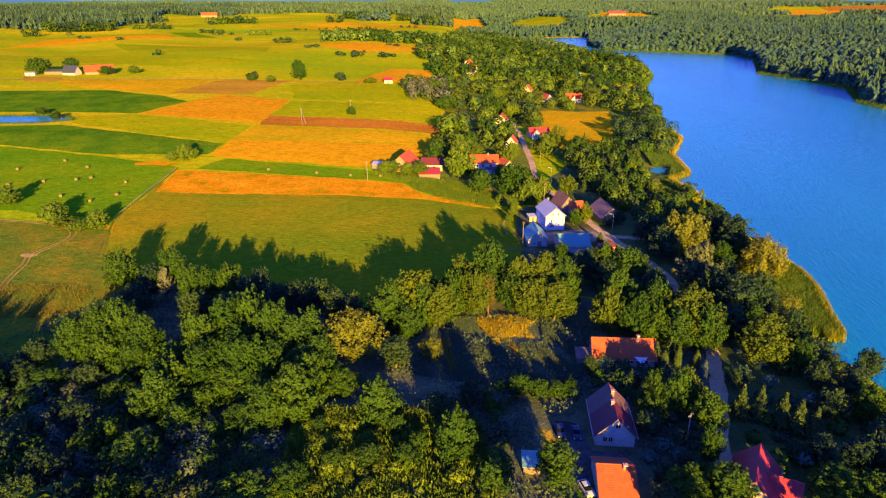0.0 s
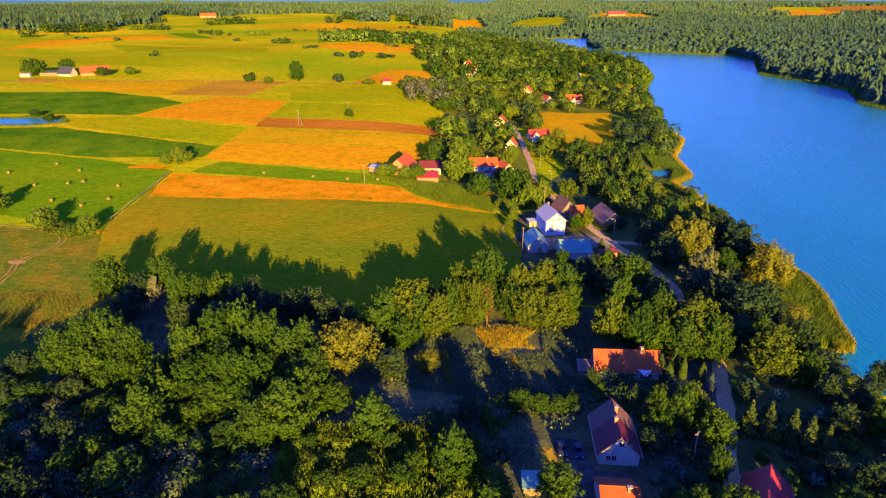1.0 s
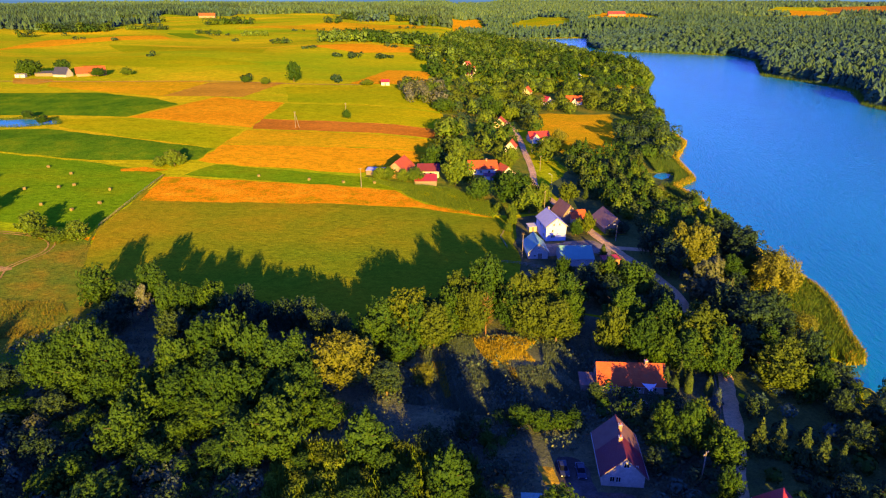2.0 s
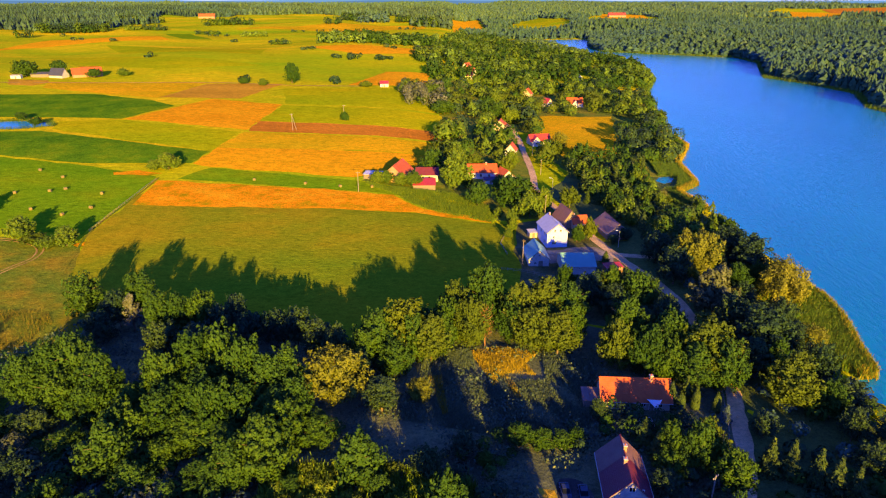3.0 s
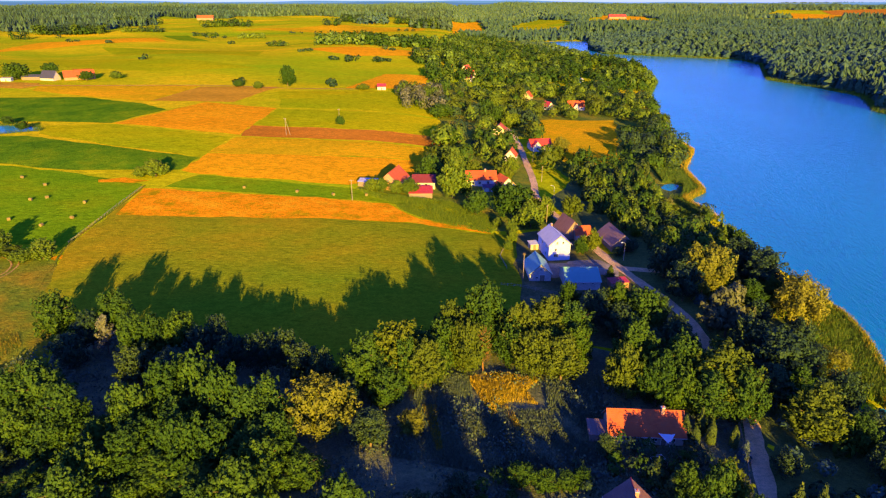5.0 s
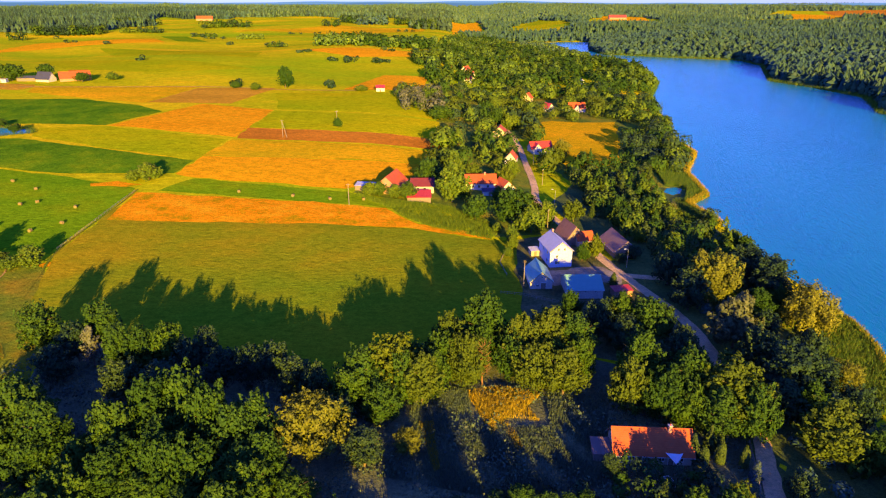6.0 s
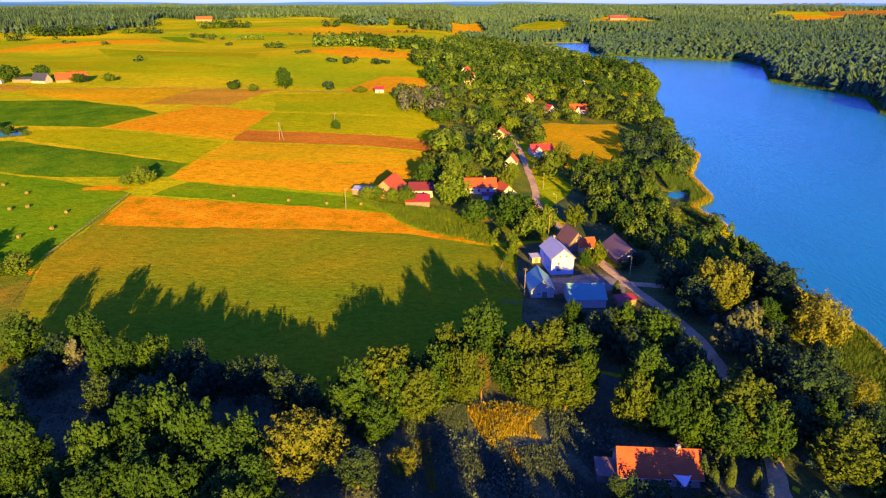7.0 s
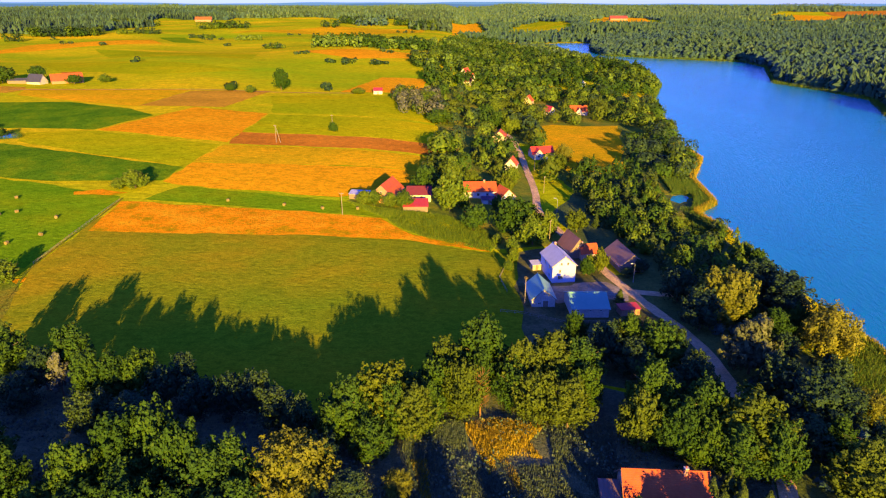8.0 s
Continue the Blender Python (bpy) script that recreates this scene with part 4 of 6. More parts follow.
# single trees and bushes out in the fields
for x, y, tall, wide, kind in ((-129, 578, 17, 14, "n"), (-61, 422, 6, 6, "n"), (-129, 312, 8, 11, "m"), (-135, 310, 5, 7, "m"), (-147, 226, 8, 10, "m"), (-128, 221, 7, 9, "m"),
                               (-175, 244, 8, 9, "m"), (-140, 222, 4, 8, "o"), (-134, 219, 4, 7, "m"), (-370, 598, 14, 22, "n"), (-347, 612, 13, 16, "n"), (-310, 600, 8, 14, "n"),
                               (-290, 612, 7, 12, "m"), (-242, 398, 5, 8, "n"), (-260, 412, 5, 8, "n"), (-168, 570, 6, 8, "n"), (-150, 562, 6, 9, "m"), (-64, 566, 5, 12, "m"),
                               (-12, 296, 7, 8, "m"), (-28, 297, 6, 7, "m"), (7, 295, 17, 14, "m"), (16.2, 275.5, 10, 10.5, "n"), (30.7, 274, 14, 15.5, "n"), (39, 290, 8, 7, "n"), (56, 278, 9, 9, "o"), (13, 300, 6, 5, "n"), (27, 300, 7, 6, "m"), (-3, 318, 12, 12, "n"), (8, 330, 12, 10, "m"), (53, 240, 6, 5, "m"), (-24.5, 297.5, 6, 7, "m"), (-17.5, 296, 6, 7, "m"), (-29, 299, 5, 5, "m"), (28, 252, 7, 5, "m"), (24, 262, 4, 4, "m"), (37, 263, 11, 10, "m"), (44, 272, 10, 8, "m"), (40, 278, 8, 8, "o"), (28, 246, 5, 4, "m"), (26, 238, 4, 3.5, "m"),
                              
                               (56, 238, 9, 5, "o"), (57, 217, 5, 3.5, "e"), (51, 236, 6, 5, "n"), (6, 392, 10, 14, "n"), (2, 470, 9, 18, "n"), (64, 372, 9, 10, "o"), (47, 466, 11, 9, "m"), (40, 478, 12, 10, "n"), (52, 470, 10, 9, "m"), (45, 494, 12, 10, "m"), (35, 505, 12, 10, "n"), (54, 505, 11, 10, "o"), (42, 530, 12, 11, "m"), (71, 395, 10, 10, "w"), (68, 388, 6, 6, "o"), (78, 372, 8, 8, "m")):
    tree(kind, x, y, tall, wide)


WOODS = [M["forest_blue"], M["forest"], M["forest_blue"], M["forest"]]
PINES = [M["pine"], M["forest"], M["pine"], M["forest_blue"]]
GROVES = [M["leaf_dark"], M["leaf"], M["leaf"], M["forest_warm"], M["leaf_olive"]]


def wood(name, places, tall, wide, leaves, mat, label, seed, spires=0.0, fine=1.0):
    """A far wood, too large to count: each tree a small tuft of sprays of its own height."""
    rng = np.random.default_rng(seed)
    n = len(places)
    p = np.array(places)
    h = tall * rng.uniform(0.5, 1.3, n)
    w = wide * rng.uniform(0.75, 1.3, n)
    pick = np.repeat(np.arange(n), leaves)
    d = ball(rng, len(pick))
    d[:, 2] = np.abs(d[:, 2]) ** 0.8 * np.where(rng.random(len(pick)) < 0.25, -1, 1)
    cone = rng.random(n) < spires
    taper = np.where(cone[pick], np.clip(0.85 - d[:, 2], 0.06, 1), 1)
    lumpy = 1 + 0.22 * np.sin(d[:, 0] * 5 + pick) * np.sin(d[:, 1] * 5 + pick * 1.7)
    at = np.stack([p[pick, 0] + d[:, 0] * w[pick] / 2 * taper * lumpy, p[pick, 1] + d[:, 1] * w[pick] / 2 * taper * lumpy,
                   terrain(p[:, 0], p[:, 1])[pick] + h[pick] * (0.52 + 0.46 * d[:, 2] * lumpy)], 1)
    size = w[pick] * rng.uniform(0.24, 0.46, len(pick)) * (22 / leaves) ** 0.45 * fine
    mats = mat if isinstance(mat, list) else [mat]
    patch = np.sin(p[:, 0] / 37 + 1.3 * np.sin(p[:, 1] / 53)) + np.sin(p[:, 1] / 41 + p[:, 0] / 90) + rng.normal(0, 1.1, n)
    which = np.clip(np.searchsorted(np.quantile(patch, np.linspace(0, 1, len(mats) + 1)[1:-1]), patch), 0, len(mats) - 1)[pick]
    ob = new(name, quads(name, sprays(rng, at, d + 0.26 * rng.normal(size=d.shape) + np.array([0, 0, 0.25]), size, 1.3), mats, which))
    return tagged(ob, label, "wood", kind="stuff")


def forest(name, places, tall, wide, tiers, mats, label, seed, cones=0.65):
    """A far forest, too large to count: each tree a slim ragged cone or a rounded head built of tiers of leaning boughs."""
    rng = np.random.default_rng(seed)
    p = np.array(places)
    n, sides = len(p), 5
    h = tall * rng.uniform(0.7, 1.2, n) * (1 + 0.14 * np.sin(p[:, 0] / 60 + np.sin(p[:, 1] / 45)))
    cone = rng.random(n) < np.clip(cones + 0.35 * np.sin(p[:, 0] / 110 + 1.7 * np.sin(p[:, 1] / 150)), 0, 1)
    w = wide * rng.uniform(0.75, 1.25, n) * np.where(cone, 0.8, 1.25)
    h = np.where(cone, h * 1.1, h * 0.86)
    z = terrain(p[:, 0], p[:, 1])
    patch = np.sin(p[:, 0] / 67 + 1.3 * np.sin(p[:, 1] / 83)) + np.sin(p[:, 1] / 71 + p[:, 0] / 120) + rng.normal(0, 0.9, n)
    which = np.clip(np.searchsorted(np.quantile(patch, np.linspace(0, 1, len(mats) + 1)[1:-1]), patch), 0, len(mats) - 1)
    all_quads, all_which = [], []
    for t in range(tiers):
        k0, k1 = t / tiers, (t + 1) / tiers
        for i in range(sides):
            a = math.tau * (i + 0.5 * (t % 2)) / sides + rng.uniform(-0.5, 0.5, n)
            half = math.pi / sides * 1.25
            r0 = w / 2 * np.where(cone, 1.12 - k0, np.sqrt(np.clip(1.06 - (2 * max(k0, 0.25) - 0.9) ** 2, 0.08, 1))) * rng.uniform(0.8, 1.2, n)
            r1 = w / 2 * np.where(cone, max(0.0, 0.82 - k1), np.sqrt(max(0.0, 1 - (2 * k1 - 0.9) ** 2)) * 0.75)
            low, top = z + h * (0.06 + 0.94 * k0 * 0.92) - h * 0.05, z + h * (0.1 + 0.9 * k1) * rng.uniform(0.97, 1.05, n)
            mid = low * 0.72 + top * 0.28
            corner = lambda ang, r, zz: np.stack([p[:, 0] + np.cos(ang) * r, p[:, 1] + np.sin(ang) * r, zz], 1)
            all_quads.append(np.stack([corner(a, r0 * 0.75, low), corner(a + half, r0, mid), corner(a, r1, top), corner(a - half, r0, mid)], 1))
            all_which.append(which)
    ob = new(name, quads(name, np.concatenate(all_quads), mats, np.concatenate(all_which)))
    return tagged(ob, label, "wood", kind="stuff")


def glades(places, seed, share=0.22):
    """The places with some open gaps left among them."""
    p = np.array(places)
    rng = np.random.default_rng(seed)
    f = np.sin(p[:, 0] / 13 + 2 * np.sin(p[:, 1] / 29)) + np.sin(p[:, 1] / 17 + 2 * np.sin(p[:, 0] / 23)) + rng.normal(0, 0.35, len(p))
    return p[f < np.quantile(f, 1 - share)]


EAST_BANK = [(268, 1264), (279, 1168), (348, 1122), (462, 1056), (456, 958), (382, 782), (400, 716), (407, 644), (366, 556), (370, 520), (450, 380), (640, 380), (760, 640), (900, 1000), (1000, 1500), (600, 1700), (330, 1505)]
NORTH_BANK = [(-10, 640), (195, 650), (238, 764), (256, 887), (252, 950), (212, 1010), (160, 1100), (120, 1345), (100, 1500), (40, 1500), (10, 1200), (-5, 960), (-12, 820)]
CLEARING = [(140, 700), (185, 705), (190, 745), (140, 750)]
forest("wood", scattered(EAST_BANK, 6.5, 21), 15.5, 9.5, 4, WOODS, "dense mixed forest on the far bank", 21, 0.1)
wood("wood", glades(scattered(NORTH_BANK, 8.2, 22, 3, 5, [(CLEARING, 0)]), 60, 0.26), 13, 10, 100, [M["leaf"], M["leaf"], M["grove"], M["grove"], M["forest_warm"]], "wooded gardens running along the lake", 22, 0.3)
wood("wood", glades([p for p in scattered(VILLAGE, 8.6, 3, 1.0, 8.5, [(PASTURE, 2.0), (FORE, 0.0), (CAPE, 0.0)]) if p[1] > 345], 61, 0.27), 10.5, 9.5, 300, [M["leaf_dark"], M["leaf"], M["grove"], M["grove"], M["leaf_olive"]], "trees of the village gardens beyond the pasture", 26, 0.25)
wood("wood", scattered([(-175, 955), (-90, 950), (-10, 960), (-5, 1060), (-100, 1040), (-190, 1050)], 9, 23), 14, 11, 50, GROVES[1:4], "narrow copse between the fields", 23, 0.1)
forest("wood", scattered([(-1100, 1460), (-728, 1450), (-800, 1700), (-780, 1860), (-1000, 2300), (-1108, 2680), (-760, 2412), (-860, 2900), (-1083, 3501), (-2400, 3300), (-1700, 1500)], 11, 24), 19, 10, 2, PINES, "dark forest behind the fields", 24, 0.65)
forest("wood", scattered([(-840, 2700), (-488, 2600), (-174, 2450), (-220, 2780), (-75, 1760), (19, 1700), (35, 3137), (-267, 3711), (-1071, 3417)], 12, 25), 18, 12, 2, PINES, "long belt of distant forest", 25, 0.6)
wood("wood", scattered([(-230, 1876), (-153, 1895), (-175, 2050), (-260, 2050)], 16, 27), 16, 17, 20, WOODS, "grove among the far fields", 27, 0.2)
FAR_FIELDS = [
    ("far yellow stubble field among woods", "gold", [(26, 2288), (120, 2444), (117, 1894), (22, 1640)]), ("far pale green meadow", "lime", [(213, 2178), (310, 2070), (395, 2211), (337, 2390)]),
    ("far golden field beside a red barn", "gold", [(518, 2268), (684, 2282), (760, 2577), (615, 2647)]), ("far orange wheat field", "wheat", [(1549, 3050), (1691, 2908), (1284, 2222), (1164, 2270)]),
    ("far red ploughed field", "plough", [(1792, 3252), (2463, 3800), (2651, 3745), (2022, 2847), (1656, 2910)]), ("far green meadow in the woods", "green", [(982, 1640), (1216, 1858), (1380, 1931), (1146, 1600)]),
    ("far reddish field behind a grove", "plough", [(-211, 2623), (-85, 2444), (-60, 2600), (-113, 2911), (-218, 2857)])]
for label, mat, ring in FAR_FIELDS:
    tagged(draped("field", ring, 1.0, M[mat], 60.0, 4.0), label, "field", kind="structure")
wood("wood", scattered([(252, 950), (212, 1010), (160, 1100), (120, 1345), (198, 1470), (222, 1345), (238, 1104), (266, 989)], 9, 28), 5, 9, 40, [M["forest"], M["forest_warm"]], "low green trees along the narrow arm of the lake", 28)


def far_woods(label, seed, n, y0, y1, wide, leaves):
    """Forest over all the far land that is not open field."""
    rng = np.random.default_rng(seed)
    y = y0 + (y1 - y0) * rng.random(n)
    x = rng.uniform(-1, 1, n) * (y * 0.8 + 150)
    keep = ((x > 40) | (y > 3500)) & (ring_distance(LAKE, x, y) > 10) & (ring_distance(EAST_BANK, x, y) > 0)
    for _, _, ring in FAR_FIELDS:
        keep &= ring_distance(ring, x, y) > 8
        cx, cy = np.mean(ring, 0)
        half = (max(p[0] for p in ring) - min(p[0] for p in ring)) / 2
        keep &= ~((np.abs(x - cx * y / cy) < half) & (y < cy) & (y > cy * 0.84))
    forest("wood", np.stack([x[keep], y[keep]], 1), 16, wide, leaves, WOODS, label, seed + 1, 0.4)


far_woods("wooded hills behind the lake", 30, 16000, 1480, 2400, 11, 2)
far_woods("distant forests reaching to the horizon", 32, 42000, 2380, 4850, 17, 1)


def bushes(name, spots, seed, label):
    """Loose rows of field bushes: x, y, number, length of the row, height."""
    rng = random.Random(seed)
    wood(name, [(x + rng.uniform(-0.5, 0.5) * l, y + rng.gauss(0, 5)) for x, y, n, l in spots for _ in range((n + 1) // 2)], 5, 7, 34, M["leaf_dark"], label, seed)


COPSES = [  # from, to, depth, height, width of one tree
    (-758, 1264, -650, 1300, 40, 15, 11), (-628, 1338, -563, 1365, 18, 9, 8), (-561, 1590, -448, 1580, 46, 14, 13), (-486, 1331, -449, 1354, 12, 8, 7),
    (-368, 1240, -319, 1217, 14, 8, 9), (-271, 1053, -228, 1002, 9, 8, 7), (-867, 1780, -782, 1874, 50, 16, 12), (-300, 1719, -264, 1729, 30, 17, 13),
    (-311, 2121, -233, 2091, 70, 19, 15), (-126, 1893, -91, 1898, 40, 15, 13), (-74, 1768, -19, 1744, 50, 20, 14), (-735, 1165, -717, 1180, 12, 11, 8)]
for i, (ax, ay, bx, by, deep_, tall_, wide_) in enumerate(COPSES):
    ring_ = [(ax, ay), (bx, by), (bx - 0.1 * deep_, by + deep_), (ax - 0.2 * deep_, ay + deep_ * 0.9)]
    wood("copse", scattered(ring_, wide_ * 0.62, 70 + i), tall_, wide_, 60, [M["leaf_dark"], M["leaf"], M["grove"]] if i != 4 else [M["grove"], M["forest_warm"]], "copse of broadleaved trees among far fields", 80 + i, 0.15)
bushes("hedge", [(-516, 1066, 3, 6), (-688, 1215, 2, 4), (-348, 1133, 3, 6), (-600, 1110, 3, 20), (-420, 1290, 8, 60), (-190, 1490, 10, 70), (-300, 1440, 8, 80), (-120, 1330, 10, 60), (-160, 880, 5, 50), (-70, 900, 4, 30), (-80, 1500, 10, 40)], 33, "rows of bushes between far fields")
bushes("hedge", [(-334, 773, 3, 6), (-94, 586, 6, 10), (-169, 582, 4, 4), (-110, 790, 14, 40), (-70, 780, 10, 40)], 34, "scattered bushes and hedges in the meadows")
wood("shrubs", scattered([(-34, 850), (-8, 850), (-4, 770), (-28, 760)], 6.5, 90), 11, 9, 120, [M["leaf_dark"], M["leaf"], M["grove"]], "tree group at the corner of the stubble field", 90)
wood("shrubs", scattered([(-36, 560), (2, 560), (4, 480), (-24, 486)], 6.0, 91), 9, 8, 220, [M["leaf_silver"], M["leaf_grey"], M["leaf_silver"], M["grove"]], "pale willow thicket between field and village", 91)

GLADE = [(-44, 0), (46, 0), (42, 90), (-30, 90)]
wood("wood", scattered(SOUTH_WOOD, 10.0, 8, avoid=[(GLADE, 0)]), 13.5, 10, 260, M["leaf"], "broadleaved wood south of the gardens", 35)
SCRUB = [(-31, 113), (-10, 114), (6, 108), (8, 86), (-30, 82)]
wood("scrub", scattered(SCRUB, 1.9, 12, 0.0), 2.7, 2.7, 360, [M["leaf_olive"], M["grove"], M["weeds_sun"]], "tangle of willow scrub and tall weeds coloured as sunlit", 37, 0.35, 0.85)
DARK_SCRUB = [(-104, 122), (-62, 120), (-33, 104), (-30, 80), (-100, 76)]
wood("scrub", scattered(DARK_SCRUB, 3.0, 13, 0.0), 4.6, 4.2, 320, [M["leaf_dark"], M["leaf"], M["scrub"], M["leaf_grey"], M["leaf"]], "dark bushes filling the hollow below the wood", 38, 0.2, 0.9)
BANK_SCRUB = [(60, 96), (66, 118), (72, 140), (76, 160), (78, 200), (100, 226), (108, 200), (100, 160), (96, 120), (100, 80), (70, 70)]
wood("scrub", scattered(BANK_SCRUB, 5.0, 14, 0.0, 5.0), 3.2, 3.6, 90, [M["leaf_dark"], M["forest_blue"], M["leaf"]], "dark bushes on the bank above the lake", 39)
wood("wood", scattered(LAKESIDE, 5.0, 20, 2.0, 8.5, [(CAPE, 0.0)]), 8, 5.5, 200, [M["leaf"], M["needle"], M["grove"], M["leaf"]], "dense dark trees along the lakeside", 40, 0.7)
SHRUBS = [(-34, 297), (-12, 291), (2, 290), (16, 282), (26, 264), (21, 254), (8, 260), (-3, 265), (-13, 274), (-19, 283), (-30, 292)]

wood("shrubs", scattered([(95, 282), (102, 284), (103, 304), (100, 314), (104, 338), (98, 338)], 3.5, 29, 0.0), 5.0, 4.5, 220, [M["leaf"], M["grove"], M["leaf_grey"], M["leaf_olive"]], "willow bushes behind the reeds of the cape", 58)

# reeds along the water and undergrowth between the trees
POOL = [(107, 323), (111, 330.6), (116, 333.3), (118.5, 330.8), (115, 323), (110.8, 317.6), (107, 316.5)]
POOL_BANK = [(105, 311), (112, 311), (117, 322), (120, 331), (116, 335), (110, 332), (105, 324)]


def reeds(name, line, inner, outer, n, tall, label, seed, mat="reed"):
    rng = np.random.default_rng(seed)
    a = np.array(line, float)
    seg = np.linalg.norm(np.diff(a, axis=0), axis=1)
    i = rng.choice(len(seg), n, p=seg / seg.sum())
    k = rng.random((n, 1))
    d = np.diff(a, axis=0)[i] / seg[i, None]
    p = a[i] * (1 - k) + a[i + 1] * k + np.stack([d[:, 1], -d[:, 0]], 1) * rng.uniform(inner, outer, (n, 1))
    p = p[ring_distance(POOL_BANK, p[:, 0], p[:, 1]) > 0.4]
    n = len(p)
    z = np.maximum(terrain(p[:, 0], p[:, 1]), -4.3)
    h = tall * rng.uniform(0.6, 1.2, n)
    c = np.stack([p[:, 0], p[:, 1], z + h / 2], 1)
    lean = rng.normal(0, 0.16, (n, 2)) * h[:, None]
    a_ = rng.uniform(0, math.tau, n)
    w = np.stack([np.cos(a_), np.sin(a_), 0 * a_], 1) * 0.045 * h[:, None]
    top = np.stack([lean[:, 0], lean[:, 1], h / 2], 1)
    return tagged(new(name, quads(name, np.stack([c - top - w, c - top + w, c + top + 0.25 * w, c + top - 0.25 * w], 1), M[mat])), label, "reeds", kind="stuff")


reeds("reed_bed", LAKE[8:14], -13, 1.0, 40000, 2.4, "tall yellow green reed bed at the water's edge", 41)
reeds("reed_bed", LAKE[16:22], -17, 0.5, 44000, 2.0, "golden reeds round a small cape", 42)
reeds("reed_bed", LAKE[16:22], -2.2, 0.6, 6000, 2.2, "golden outer fringe of the reeds", 45, "dry")
reeds("reed_bed", LAKE[8:14], -0.8, 1.2, 3500, 2.5, "golden tips along the edge of the reed bed", 46, "dry")
reeds("reed_bed", [(-300, 384), (-287, 382), (-249, 387), (-231, 397), (-240, 408), (-263, 410), (-300, 402)], -3, 1.5, 2600, 1.6, "rough reeds round the field pond", 47)
reeds("reed_bed", LAKE[22:28], -6, 1, 6000, 2.6, "reeds along the wooded shore", 43)
reeds("reed_bed", LAKE[32:42], -7, 3, 12000, 2.8, "pale reed fringe below the forest", 44)

UNDER = [(-125, 130), (-95, 172), (-20, 158), (0, 160), (40, 160), (60, 150), (64, 132), (58, 112), (50, 90), (46, 70), (-100, 70)]
rng_u = np.random.default_rng(50)
pu = rng_u.uniform((-125, 66), (66, 175), (110000, 2))
hu = np.sin(pu[:, 0] / 4.1 + np.sin(pu[:, 1] / 5)) * np.sin(pu[:, 1] / 3.7 + np.sin(pu[:, 0] / 6)) + rng_u.normal(0, 0.35, len(pu))
ok = (ring_distance(UNDER, pu[:, 0], pu[:, 1]) < 0) & (hu > 0.0)
for a, b, r in TAKEN:
    ok &= (pu[:, 0] - a) ** 2 + (pu[:, 1] - b) ** 2 > (r * 0.85) ** 2
for ring in (f[3] for f in FIELDS if f[1] in ("lawn", "yard", "gravel")):
    ok &= ring_distance(ring, pu[:, 0], pu[:, 1]) > 0.3
for p in road_line[:40]:
    ok &= (pu[:, 0] - p.x) ** 2 + (pu[:, 1] - p.y) ** 2 > 9
pu, hu = pu[ok], hu[ok]
au = np.stack([pu[:, 0], pu[:, 1], terrain(pu[:, 0], pu[:, 1]) + rng_u.random(len(pu)) * (0.4 + 1.5 * np.clip(hu, 0, 1))], 1)
tagged(new("undergrowth", quads("undergrowth", sprays(rng_u, au, rng_u.normal(size=au.shape) + np.array([0, -0.3, 0.8]), rng_u.uniform(0.2, 0.55, len(au)), 1.6), M["scrub"])),
       "dark tangled undergrowth and tall weeds", "undergrowth", kind="stuff")


def weeds(name, ring, n, low, high, mat, label, seed):
    """Tall weeds and grasses: upright blades standing in drifts."""
    rng = np.random.default_rng(seed)
    a = np.array(ring, float)
    p = rng.uniform(a.min(0), a.max(0), (n * 3, 2))
    drift = 0.6 * np.sin(p[:, 0] / 1.9 + 2 * np.sin(p[:, 1] / 4.3)) + 0.6 * np.sin((0.6 * p[:, 0] + p[:, 1]) / 2.3 + 2 * np.sin(p[:, 0] / 5.1)) + rng.normal(0, 0.7, len(p))
    p, drift = [v[(ring_distance(ring, p[:, 0], p[:, 1]) < 0) & (drift > -0.3)][:n] for v in (p, drift)]
    h = (low + (high - low) * rng.random(len(p))) * (0.8 + 0.3 * np.clip(drift, -0.3, 1.3))
    foot = np.stack([p[:, 0], p[:, 1], terrain(p[:, 0], p[:, 1])], 1)
    turn = rng.uniform(0, math.tau, len(p))
    w = np.stack([np.cos(turn), np.sin(turn), 0 * turn], 1) * (0.05 + 0.045 * h[:, None])
    tip = foot + np.stack([rng.normal(0, 0.18, len(p)) * h, rng.normal(0, 0.18, len(p)) * h, h], 1)
    return tagged(new(name, quads(name, np.stack([foot - w * 0.6, foot + w * 0.6, tip + w * 0.4, tip - w * 0.4], 1), mat)), label, "weeds", kind="stuff")


weeds("weeds", [(-2, 157), (9, 159), (10, 145), (26, 145), (27, 158), (40, 157), (38, 142), (34, 128), (14, 124), (-8, 130)], 60000, 0.3, 0.9, M["weeds"], "tall weeds in an overgrown garden", 51)
# pool of sun in the gap, put into the grass as golden colour
weeds("weeds", [(9, 158), (15, 159.5), (26, 157), (22, 152), (24, 147), (17, 148), (13, 145), (12, 151)], 12000, 0.5, 1.1, M["dry"], "dry grass coloured golden for a sunlit gap among trees", 52)
weeds("weeds", [(-136, 176), (-125, 177), (-109, 176), (-104, 170), (-106, 157), (-124, 155), (-138, 160)], 7000, 0.25, 0.7, [M["dry_brown"]], "dry brown grass on the rough pasture", 63)
weeds("weeds", SHRUBS, 34000, 0.5, 1.3, M["weeds_sun"], "band of tall green weeds below the farm sheds", 36)
